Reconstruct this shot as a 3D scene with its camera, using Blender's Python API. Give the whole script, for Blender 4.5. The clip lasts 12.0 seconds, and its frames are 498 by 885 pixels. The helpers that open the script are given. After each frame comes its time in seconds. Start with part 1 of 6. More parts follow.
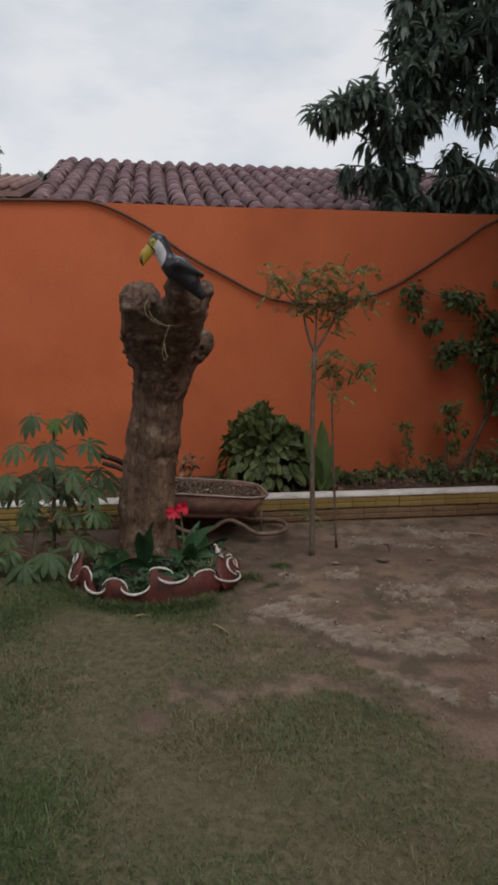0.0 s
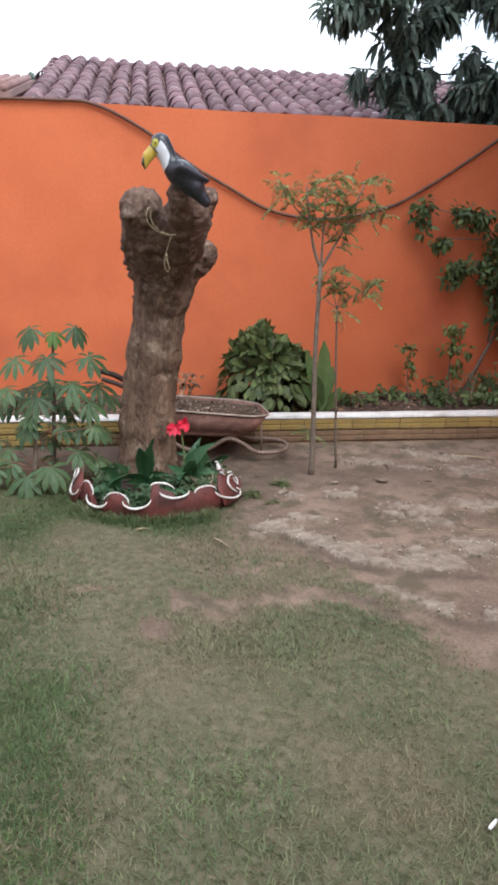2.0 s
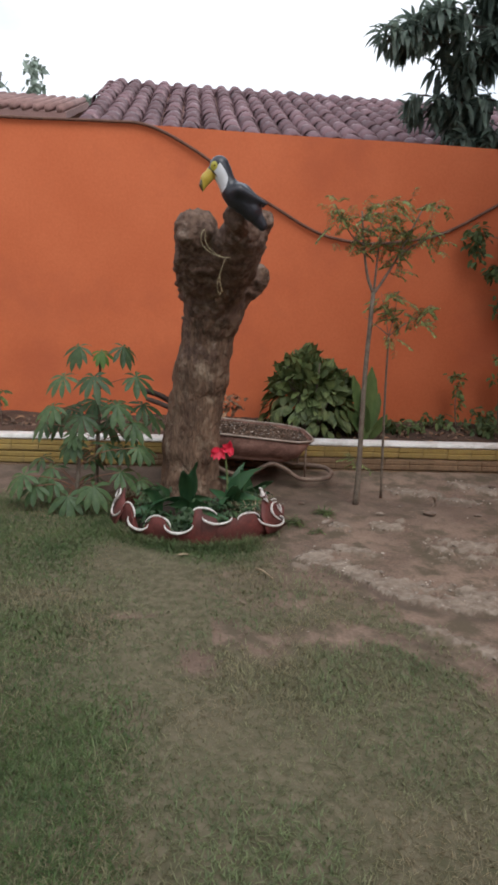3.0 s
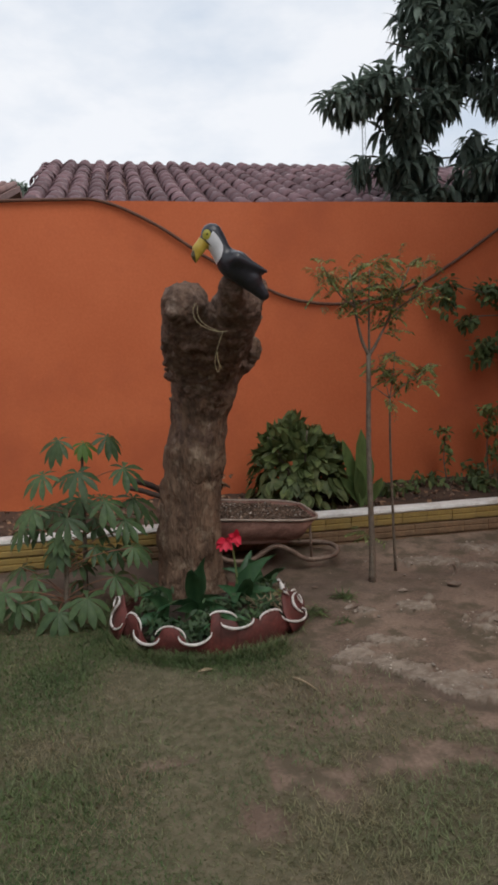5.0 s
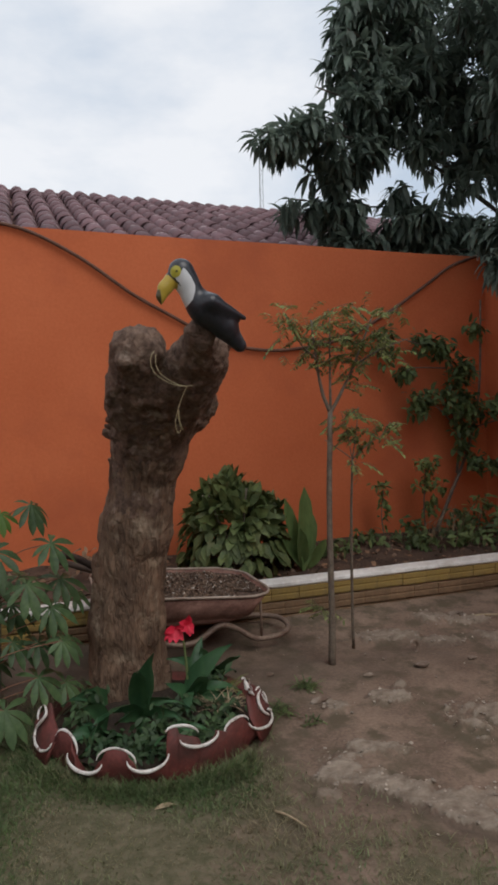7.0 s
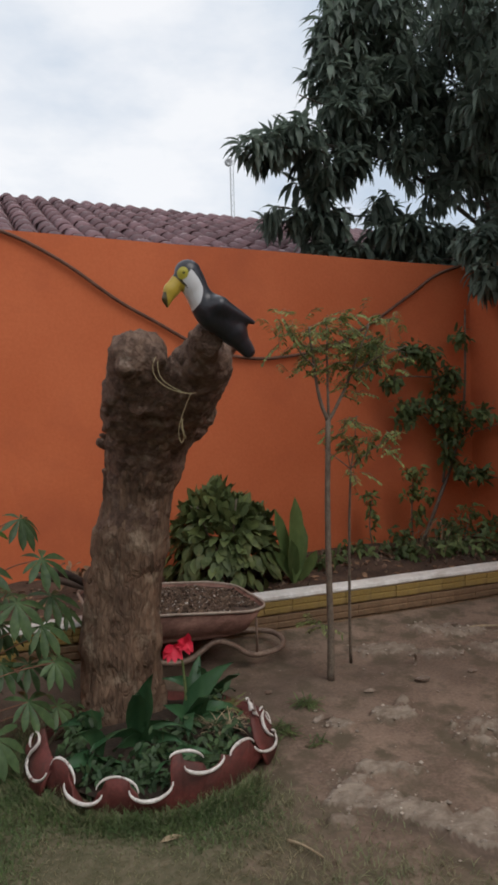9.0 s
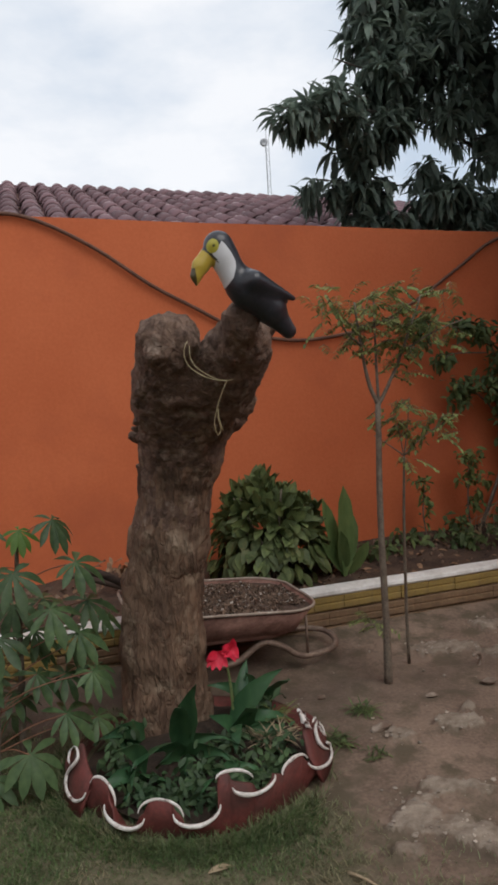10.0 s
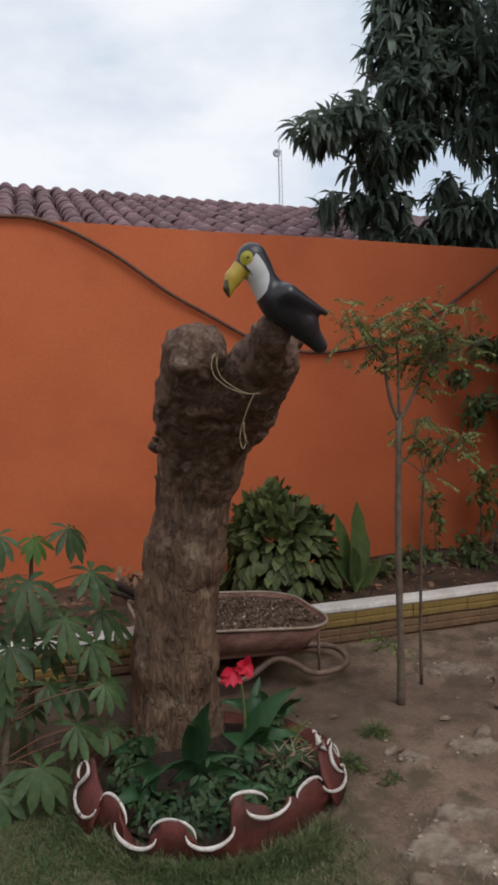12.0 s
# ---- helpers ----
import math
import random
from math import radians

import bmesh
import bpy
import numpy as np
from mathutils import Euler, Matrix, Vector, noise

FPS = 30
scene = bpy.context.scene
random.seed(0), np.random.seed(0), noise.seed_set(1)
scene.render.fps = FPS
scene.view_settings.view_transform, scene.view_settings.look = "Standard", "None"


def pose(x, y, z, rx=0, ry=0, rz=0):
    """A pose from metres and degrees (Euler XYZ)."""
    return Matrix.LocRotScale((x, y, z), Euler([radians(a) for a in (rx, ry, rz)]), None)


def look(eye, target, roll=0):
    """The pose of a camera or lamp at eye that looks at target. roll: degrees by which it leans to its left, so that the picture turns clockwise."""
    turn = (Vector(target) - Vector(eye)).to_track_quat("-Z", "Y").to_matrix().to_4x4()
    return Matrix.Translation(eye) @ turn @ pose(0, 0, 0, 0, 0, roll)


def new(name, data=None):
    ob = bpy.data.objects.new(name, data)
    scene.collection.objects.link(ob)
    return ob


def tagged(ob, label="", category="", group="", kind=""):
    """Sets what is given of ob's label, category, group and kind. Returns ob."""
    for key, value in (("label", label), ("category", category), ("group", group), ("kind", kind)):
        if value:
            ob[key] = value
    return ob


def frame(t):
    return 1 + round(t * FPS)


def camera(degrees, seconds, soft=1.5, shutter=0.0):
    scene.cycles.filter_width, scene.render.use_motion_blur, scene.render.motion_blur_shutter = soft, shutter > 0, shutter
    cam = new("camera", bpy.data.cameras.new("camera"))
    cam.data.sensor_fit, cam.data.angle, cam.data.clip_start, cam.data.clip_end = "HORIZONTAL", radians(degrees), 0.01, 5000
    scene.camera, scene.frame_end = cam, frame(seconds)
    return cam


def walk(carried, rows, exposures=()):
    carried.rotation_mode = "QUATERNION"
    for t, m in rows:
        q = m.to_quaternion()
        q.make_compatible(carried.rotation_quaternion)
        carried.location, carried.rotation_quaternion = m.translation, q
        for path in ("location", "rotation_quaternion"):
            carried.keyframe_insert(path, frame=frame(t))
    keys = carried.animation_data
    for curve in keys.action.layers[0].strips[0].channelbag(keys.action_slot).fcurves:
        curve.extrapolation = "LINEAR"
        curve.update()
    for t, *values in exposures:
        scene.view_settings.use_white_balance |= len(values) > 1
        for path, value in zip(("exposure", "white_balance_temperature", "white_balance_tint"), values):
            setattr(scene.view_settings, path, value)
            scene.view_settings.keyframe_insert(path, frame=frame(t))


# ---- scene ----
cam = camera(40.9, 12.0, soft=3.2)
PATH = [
    (0, (-0.172, 0.725, 1.2), (0.107, 2.694, 0.993), -0.3),
    (0.5, (-0.152, 0.737, 1.178), (0.285, 2.67, 0.907), -0.1),
    (1, (-0.182, 0.77, 1.161), (0.212, 2.686, 0.746), 1.1),
    (1.5, (-0.193, 0.768, 1.145), (0.147, 2.684, 0.682), 1.4),
    (2, (-0.201, 0.757, 1.157), (0.085, 2.689, 0.726), 0.8),
    (2.5, (-0.229, 0.758, 1.172), (0.01, 2.709, 0.798), 1.5),
    (3, (-0.258, 0.854, 1.176), (-0.073, 2.81, 0.799), 2.4),
    (3.2, (-0.277, 0.795, 1.172), (-0.119, 2.753, 0.794), 2.9),
    (4.8, (-0.442, 1.198, 1.231), (-0.193, 3.167, 0.987), 0.1),
    (5, (-0.528, 1.27, 1.24), (-0.182, 3.23, 1.045), -2.5),
    (5.5, (-0.647, 1.443, 1.263), (-0.26, 3.394, 1.056), -0.8),
    (6, (-0.647, 1.647, 1.295), (-0.258, 3.602, 1.134), -3.2),
    (6.5, (-0.67, 1.799, 1.318), (-0.162, 3.725, 1.145), -0.1),
    (6.7, (-0.692, 1.815, 1.35), (-0.056, 3.708, 1.233), -2.3),
    (8.3, (-0.796, 1.92, 1.36), (-0.092, 3.791, 1.302), 1.2),
    (8.5, (-0.803, 1.93, 1.354), (-0.057, 3.785, 1.286), -1.7),
    (9, (-0.817, 1.982, 1.352), (-0.065, 3.834, 1.283), -1.4),
    (9.5, (-0.807, 2.051, 1.339), (-0.08, 3.911, 1.23), -1.8),
    (10, (-0.725, 2.2, 1.366), (-0.1, 4.096, 1.255), -3.3),
    (10.5, (-0.687, 2.302, 1.39), (-0.081, 4.203, 1.257), -2.8),
    (11, (-0.715, 2.306, 1.374), (-0.006, 4.164, 1.162), -3.4),
    (11.5, (-0.767, 2.275, 1.385), (-0.078, 4.147, 1.25), -2.0),
    (12, (-0.786, 2.258, 1.388), (-0.166, 4.158, 1.302), -1.5),
]
EXPOSURES = [(0, -0.07, 6500, 10), (0.5, 0.48, 6400, 10), (0.8, 0.93, 6200, 10), (1, 1.13, 6100, 10), (1.5, 1.28, 6000, 10), (2, 1.38, 5950, 10), (2.5, 1.03, 6050, 10), (3.0, 0.7, 6200, 10), (3.2, 0.68, 6250, 10), (4.8, 0.23, 6400, 10), (5.5, 0.18, 6400, 10), (6.5, 0.15, 6400, 10), (8.3, 0.15, 6500, 10), (9.5, 0.28, 6450, 10), (10.4, 0.23, 6450, 10), (10.8, 0.53, 6350, 10), (11.1, 0.75, 6250, 10), (11.5, 0.48, 6350, 10), (12, 0.23, 6400, 10)]
walk(cam, [(t, look(eye, target, roll)) for t, eye, target, roll in PATH], EXPOSURES)

# ---- light ----
world = bpy.data.worlds.new("sky")
scene.world = world
world.use_nodes = True
wn, wl = world.node_tree.nodes, world.node_tree.links
wn.clear()
w_out = wn.new("ShaderNodeOutputWorld")
w_bg = wn.new("ShaderNodeBackground")
w_sky = wn.new("ShaderNodeTexSky")
w_sky.sky_type = "NISHITA"
w_sky.sun_disc = False
w_sky.sun_elevation = radians(58)
w_sky.sun_rotation = radians(158)
w_co = wn.new("ShaderNodeTexCoord")
w_map = wn.new("ShaderNodeMapping")
w_map.inputs["Scale"].default_value = (1.0, 1.0, 2.2)
w_noise = wn.new("ShaderNodeTexNoise")
w_noise.inputs["Scale"].default_value = 2.3
w_noise.inputs["Detail"].default_value = 6.0
w_noise.inputs["Roughness"].default_value = 0.55
w_ramp = wn.new("ShaderNodeValToRGB")
w_ramp.color_ramp.elements[0].position = 0.36
w_ramp.color_ramp.elements[0].color = (0.52, 0.60, 0.70, 1)
w_ramp.color_ramp.elements[1].position = 0.60
w_ramp.color_ramp.elements[1].color = (0.84, 0.85, 0.87, 1)
w_scale = wn.new("ShaderNodeMix")
w_scale.data_type = "RGBA"
w_scale.blend_type = "MULTIPLY"
w_scale.inputs["Factor"].default_value = 1.0
w_scale.inputs["B"].default_value = (0.1, 0.1, 0.1, 1)
w_mix = wn.new("ShaderNodeMix")
w_mix.data_type = "RGBA"
w_mix.inputs["Factor"].default_value = 0.92
wl.new(w_co.outputs["Generated"], w_map.inputs["Vector"])
wl.new(w_map.outputs["Vector"], w_noise.inputs["Vector"])
wl.new(w_noise.outputs["Fac"], w_ramp.inputs["Fac"])
wl.new(w_sky.outputs["Color"], w_scale.inputs["A"])
wl.new(w_scale.outputs["Result"], w_mix.inputs["A"])
wl.new(w_ramp.outputs["Color"], w_mix.inputs["B"])
wl.new(w_mix.outputs["Result"], w_bg.inputs["Color"])
wl.new(w_bg.outputs["Background"], w_out.inputs["Surface"])
w_bg.inputs["Strength"].default_value = 1.0

sun = new("sun", bpy.data.lights.new("sun", "SUN"))
sun.data.energy = 1.2
sun.data.angle = radians(40)
sun.data.color = (1.0, 0.96, 0.9)
sun.matrix_world = look((3.6, -6.0, 12.0), (0.0, 3.0, 0.0))

# ---- materials ----


def material(name, low, high, scale=8.0, rough=0.8, bump=0.3, fine=60.0, metal=0.0, through_light=0.0, spread=0.0, spec=0.3,
             stretch=(1, 1, 1), cracks=0.0, stain=None, stain_scale=2.0, stain_at=(0.55, 0.75), island=0.0, crack_depth=0.34):
    """Two-scale noise between two base colours, with a third stain colour, relief and, for leaves, light that shines through."""
    m = bpy.data.materials.new(name)
    m.use_nodes = True
    n, l = m.node_tree.nodes, m.node_tree.links
    b = n["Principled BSDF"]
    out = n["Material Output"]
    co = n.new("ShaderNodeTexCoord")
    mp = n.new("ShaderNodeMapping")
    mp.inputs["Scale"].default_value = stretch
    l.new(co.outputs["Object"], mp.inputs["Vector"])
    big = n.new("ShaderNodeTexNoise")
    big.inputs["Scale"].default_value = scale
    big.inputs["Detail"].default_value = 5.0
    small = n.new("ShaderNodeTexNoise")
    small.inputs["Scale"].default_value = fine
    small.inputs["Detail"].default_value = 3.0
    for k in (big, small):
        l.new(mp.outputs["Vector"], k.inputs["Vector"])
    both = n.new("ShaderNodeMath")
    both.operation = "MULTIPLY_ADD"
    both.inputs[1].default_value = 0.4
    l.new(small.outputs["Fac"], both.inputs[0])
    part_big = n.new("ShaderNodeMath")
    part_big.operation = "MULTIPLY"
    part_big.inputs[1].default_value = 0.6
    l.new(big.outputs["Fac"], part_big.inputs[0])
    l.new(part_big.outputs[0], both.inputs[2])
    ramp = n.new("ShaderNodeValToRGB")
    ramp.color_ramp.elements[0].position = 0.36
    ramp.color_ramp.elements[1].position = 0.64
    ramp.color_ramp.elements[0].color = (*low, 1)
    ramp.color_ramp.elements[1].color = (*high, 1)
    l.new(both.outputs[0], ramp.inputs["Fac"])
    colour = ramp.outputs["Color"]
    if stain:
        st = n.new("ShaderNodeTexNoise")
        st.inputs["Scale"].default_value = stain_scale
        st.inputs["Detail"].default_value = 6.0
        st.inputs["Roughness"].default_value = 0.62
        l.new(co.outputs["Object"], st.inputs["Vector"])
        sr = n.new("ShaderNodeValToRGB")
        sr.color_ramp.elements[0].position, sr.color_ramp.elements[1].position = stain_at
        l.new(st.outputs["Fac"], sr.inputs["Fac"])
        mx = n.new("ShaderNodeMix")
        mx.data_type = "RGBA"
        l.new(sr.outputs["Color"], mx.inputs["Factor"])
        l.new(colour, mx.inputs["A"])
        mx.inputs["B"].default_value = (*stain, 1)
        colour = mx.outputs["Result"]
    height = both.outputs[0]
    if cracks:
        vo = n.new("ShaderNodeTexVoronoi")
        vo.feature = "DISTANCE_TO_EDGE"
        vo.inputs["Scale"].default_value = cracks
        warp = n.new("ShaderNodeMix")
        warp.data_type = "VECTOR"
        warp.inputs["Factor"].default_value = 0.35
        l.new(mp.outputs["Vector"], warp.inputs["A"])
        l.new(big.outputs["Color"], warp.inputs["B"])
        l.new(warp.outputs["Result"], vo.inputs["Vector"])
        vr = n.new("ShaderNodeValToRGB")
        vr.color_ramp.elements[0].position, vr.color_ramp.elements[1].position = 0.0, 0.16
        vr.color_ramp.elements[0].color = (0.38, 0.34, 0.32, 1)
        l.new(vo.outputs["Distance"], vr.inputs["Fac"])
        mc = n.new("ShaderNodeMix")
        mc.data_type = "RGBA"
        mc.blend_type = "MULTIPLY"
        mc.inputs["Factor"].default_value = crack_depth
        l.new(colour, mc.inputs["A"])
        l.new(vr.outputs["Color"], mc.inputs["B"])
        colour = mc.outputs["Result"]
        hm = n.new("ShaderNodeMath")
        hm.operation = "MULTIPLY_ADD"
        hm.inputs[1].default_value = 0.75
        l.new(vr.outputs["Color"], hm.inputs[0])
        l.new(both.outputs[0], hm.inputs[2])
        height = hm.outputs[0]
    if spread or island:
        hs = n.new("ShaderNodeHueSaturation")
        rng = n.new("ShaderNodeMapRange")
        s = spread or island
        rng.inputs["To Min"].default_value = 1 - s
        rng.inputs["To Max"].default_value = 1 + s
        if island:
            g = n.new("ShaderNodeNewGeometry")
            l.new(g.outputs["Random Per Island"], rng.inputs["Value"])
        else:
            g = n.new("ShaderNodeObjectInfo")
            l.new(g.outputs["Random"], rng.inputs["Value"])
        l.new(rng.outputs["Result"], hs.inputs["Value"])
        l.new(colour, hs.inputs["Color"])
        colour = hs.outputs["Color"]
    l.new(colour, b.inputs["Base Color"])
    b.inputs["Roughness"].default_value = rough
    b.inputs["Metallic"].default_value = metal
    b.inputs["Specular IOR Level"].default_value = spec
    if bump:
        bp = n.new("ShaderNodeBump")
        bp.inputs["Strength"].default_value = bump
        bp.inputs["Distance"].default_value = 0.01
        l.new(height, bp.inputs["Height"])
        l.new(bp.outputs["Normal"], b.inputs["Normal"])
    if through_light:
        tr = n.new("ShaderNodeBsdfTranslucent")
        l.new(colour, tr.inputs["Color"])
        ms = n.new("ShaderNodeMixShader")
        ms.inputs["Fac"].default_value = through_light
        l.new(b.outputs["BSDF"], ms.inputs[1])
        l.new(tr.outputs["BSDF"], ms.inputs[2])
        l.new(ms.outputs["Shader"], out.inputs["Surface"])
    return m


M_WALL = material("orange_render", (0.50, 0.122, 0.044), (0.57, 0.15, 0.058), 1.6, 0.85, 0.2, 45, stain=(0.40, 0.098, 0.042), stain_scale=0.9, stain_at=(0.52, 0.80))
M_HOUSE = material("pale_house_render", (0.42, 0.38, 0.33), (0.50, 0.46, 0.40), 1.5, 0.9, 0.2, 40)
M_WHITE = material("white_paint_on_mortar", (0.52, 0.49, 0.45), (0.72, 0.70, 0.66), 6, 0.7, 0.4, 40, stain=(0.36, 0.32, 0.27), stain_scale=4.0, stain_at=(0.58, 0.78))
M_YELLOW = material("yellow_painted_brick", (0.25, 0.17, 0.050), (0.36, 0.255, 0.080), 9, 0.78, 0.4, 60, spread=0.12, stain=(0.15, 0.10, 0.055), stain_scale=4.0, stain_at=(0.46, 0.70))
M_BRICK = material("mud_stained_brick", (0.15, 0.095, 0.06), (0.26, 0.165, 0.09), 9, 0.88, 0.5, 60, spread=0.18, stain=(0.09, 0.06, 0.042), stain_scale=5.0, stain_at=(0.48, 0.7))
M_MORTAR = material("old_mortar", (0.22, 0.17, 0.10), (0.36, 0.29, 0.19), 8, 0.95, 0.5, 70)
M_SOIL = material("dark_bed_soil", (0.035, 0.022, 0.016), (0.10, 0.062, 0.042), 7, 0.95, 0.8, 55)
M_POTSOIL = material("damp_potting_soil", (0.035, 0.022, 0.016), (0.115, 0.075, 0.055), 30, 0.92, 0.9, 110)
M_PLANTERSOIL = material("planter_soil", (0.020, 0.014, 0.010), (0.055, 0.037, 0.026), 22, 0.95, 0.8, 90)
M_CRUMB = material("soil_crumb", (0.06, 0.038, 0.027), (0.20, 0.135, 0.095), 20, 0.95, 0.3, 90, island=0.6)
M_PEBBLE = material("white_grit", (0.30, 0.26, 0.22), (0.52, 0.48, 0.43), 20, 0.9, 0.2, 90, island=0.4)
M_LITTER = material("dry_leaf", (0.13, 0.07, 0.04), (0.28, 0.17, 0.10), 14, 0.85, 0.2, 60, island=0.5)
M_STONE = material("pale_cement_rubble", (0.19, 0.145, 0.11), (0.35, 0.29, 0.235), 10, 0.94, 0.6, 60, stain=(0.14, 0.095, 0.07), stain_scale=7, stain_at=(0.42, 0.62), spread=0.15)
M_RUBBLE = material("crumbled_cement", (0.20, 0.16, 0.125), (0.36, 0.305, 0.25), 10, 0.95, 0.2, 60, island=0.35)
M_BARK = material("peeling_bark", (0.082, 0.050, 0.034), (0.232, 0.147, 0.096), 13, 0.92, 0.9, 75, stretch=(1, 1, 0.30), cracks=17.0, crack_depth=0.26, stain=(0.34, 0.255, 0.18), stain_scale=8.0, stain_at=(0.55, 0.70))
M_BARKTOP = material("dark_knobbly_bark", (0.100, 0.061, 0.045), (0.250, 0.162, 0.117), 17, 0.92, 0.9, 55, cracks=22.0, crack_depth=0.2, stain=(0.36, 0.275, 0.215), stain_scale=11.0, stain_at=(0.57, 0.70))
M_TWIG = material("sapling_bark", (0.11, 0.085, 0.065), (0.20, 0.16, 0.12), 30, 0.85, 0.4, 120)
M_TRUNK = material("mango_bark", (0.07, 0.06, 0.052), (0.15, 0.125, 0.105), 9, 0.92, 0.7, 40)
M_MANGO = material("mango_leaf", (0.10, 0.135, 0.11), (0.18, 0.225, 0.175), 4, 0.48, 0.0, 30, through_light=0.45, island=0.3, spec=0.35)
M_BUSH = material("glossy_bush_leaf", (0.062, 0.088, 0.032), (0.145, 0.178, 0.062), 9, 0.52, 0.0, 40, through_light=0.18, island=0.35, stain=(0.21, 0.20, 0.08), stain_scale=7, stain_at=(0.6, 0.75))
M_FERN = material("feathery_leaf", (0.12, 0.155, 0.05), (0.25, 0.28, 0.10), 6, 0.6, 0.0, 40, through_light=0.35, island=0.45)
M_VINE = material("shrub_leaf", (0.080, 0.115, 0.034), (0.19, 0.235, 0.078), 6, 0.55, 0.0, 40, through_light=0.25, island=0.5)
# darker copy of shrub_leaf with shade mixed into its colour
M_SHADY = material("shaded_shrub_leaf", (0.055, 0.085, 0.032), (0.13, 0.17, 0.062), 6, 0.55, 0.0, 40, through_light=0.25, island=0.5)
M_CASSAVA = material("cassava_leaf", (0.042, 0.080, 0.033), (0.100, 0.158, 0.064), 5, 0.45, 0.1, 40, through_light=0.25, spread=0.25)
M_YOUNG = material("young_cassava_leaf", (0.070, 0.145, 0.030), (0.13, 0.225, 0.052), 6, 0.45, 0.1, 40, through_light=0.35)
M_CANNA = material("canna_leaf", (0.026, 0.075, 0.034), (0.065, 0.145, 0.060), 5, 0.42, 0.2, 30, through_light=0.22, spread=0.22, stretch=(1, 1, 0.3))
M_BROAD = material("broad_leaf", (0.075, 0.125, 0.042), (0.15, 0.215, 0.075), 5, 0.45, 0.2, 30, through_light=0.3, spread=0.2, stretch=(1, 1, 0.3))
M_PEEL = material("peeling_white_paint", (0.60, 0.56, 0.52), (0.80, 0.78, 0.75), 20, 0.6, 0.3, 80, stain=(0.10, 0.05, 0.04), stain_scale=30, stain_at=(0.52, 0.56))
# weed leaf colour darkened to carry the shade inside the planter
M_WEED = material("shaded_weed_leaf", (0.026, 0.055, 0.024), (0.065, 0.105, 0.042), 6, 0.55, 0.0, 40, through_light=0.2, island=0.45)
M_STEM = material("green_stem", (0.09, 0.14, 0.05), (0.17, 0.2, 0.08), 20, 0.6, 0.1, 60)
M_REDSTEM = material("reddish_stalk", (0.16, 0.07, 0.045), (0.24, 0.12, 0.07), 20, 0.6, 0.1, 60)
M_PETAL = material("red_petal", (0.66, 0.025, 0.06), (0.84, 0.05, 0.10), 18, 0.5, 0.1, 60, through_light=0.3)
M_DRYSTALK = material("dry_stalk", (0.20, 0.15, 0.09), (0.36, 0.28, 0.18), 20, 0.85, 0.2, 60, island=0.3)
M_TYRE = material("red_painted_rubber", (0.100, 0.028, 0.024), (0.18, 0.050, 0.042), 9, 0.65, 0.35, 60, stain=(0.06, 0.032, 0.026), stain_scale=5, stain_at=(0.46, 0.68))
M_RIM = material("white_painted_edge", (0.50, 0.46, 0.42), (0.72, 0.69, 0.65), 20, 0.8, 0.4, 80, stain=(0.20, 0.13, 0.11), stain_scale=22, stain_at=(0.58, 0.68))
M_TRAY = material("rusty_red_steel", (0.15, 0.075, 0.058), (0.28, 0.155, 0.12), 7, 0.75, 0.3, 50, metal=0.2, stain=(0.08, 0.035, 0.025), stain_scale=6, stain_at=(0.5, 0.7))
M_TRAYRIM = material("worn_tray_edge", (0.24, 0.18, 0.14), (0.42, 0.35, 0.29), 14, 0.65, 0.3, 60, metal=0.3)
M_TUBE = material("rusty_tube", (0.16, 0.11, 0.085), (0.30, 0.22, 0.17), 14, 0.6, 0.3, 70, metal=0.4)
M_GRIP = material("dark_wood_bar", (0.035, 0.024, 0.02), (0.09, 0.06, 0.045), 12, 0.85, 0.5, 60, stretch=(0.3, 1, 1))
M_CABLE = material("weathered_brown_hose", (0.085, 0.042, 0.028), (0.165, 0.083, 0.056), 10, 0.75, 0.3, 60)
M_STRING = material("yellow_twine", (0.46, 0.38, 0.20), (0.62, 0.53, 0.32), 40, 0.7, 0.1, 120)
M_TILE = material("clay_roof_tile", (0.115, 0.066, 0.074), (0.215, 0.128, 0.135), 3, 0.88, 0.3, 40, spread=0.30, stain=(0.40, 0.32, 0.315), stain_scale=5.0, stain_at=(0.58, 0.68))
M_TILEFAR = material("far_clay_tile", (0.16, 0.090, 0.078), (0.28, 0.165, 0.145), 2, 0.85, 0.3, 40, spread=0.3)
# far leaves paled in the base colour to stand in for haze
M_FAR = material("haze_paled_foliage", (0.24, 0.29, 0.24), (0.36, 0.41, 0.34), 0.8, 0.7, 0.0, 4, through_light=0.2, island=0.25)
M_STEEL = material("grey_steel", (0.30, 0.31, 0.33), (0.42, 0.43, 0.45), 6, 0.5, 0.1, 40, metal=0.3)
M_BIB = material("white_paint", (0.62, 0.62, 0.62), (0.76, 0.76, 0.75), 20, 0.5, 0.2, 80)

# ---- mesh helpers ----


def thing(name, at, label, category, group="", kind=""):
    """An Empty at a thing's base, which parents its parts."""
    ob = new(name)
    ob.location = at
    ob.empty_display_size = 0.05
    return tagged(ob, label, category, group, kind)


def origin_of(ob):
    place = Vector((0, 0, 0))
    while ob is not None:
        place += ob.location
        ob = ob.parent
    return place


def mesh_of(name, verts, faces, mats, smooth=True, slots=None):
    me = bpy.data.meshes.new(name)
    me.from_pydata([tuple(v) for v in verts], [], [tuple(f) for f in faces])
    for m in (mats if isinstance(mats, (list, tuple)) else [mats]):
        me.materials.append(m)
    if smooth:
        me.polygons.foreach_set("use_smooth", [True] * len(me.polygons))
    if slots is not None:
        me.polygons.foreach_set("material_index", [int(s) for s in slots])
    me.update()
    return me


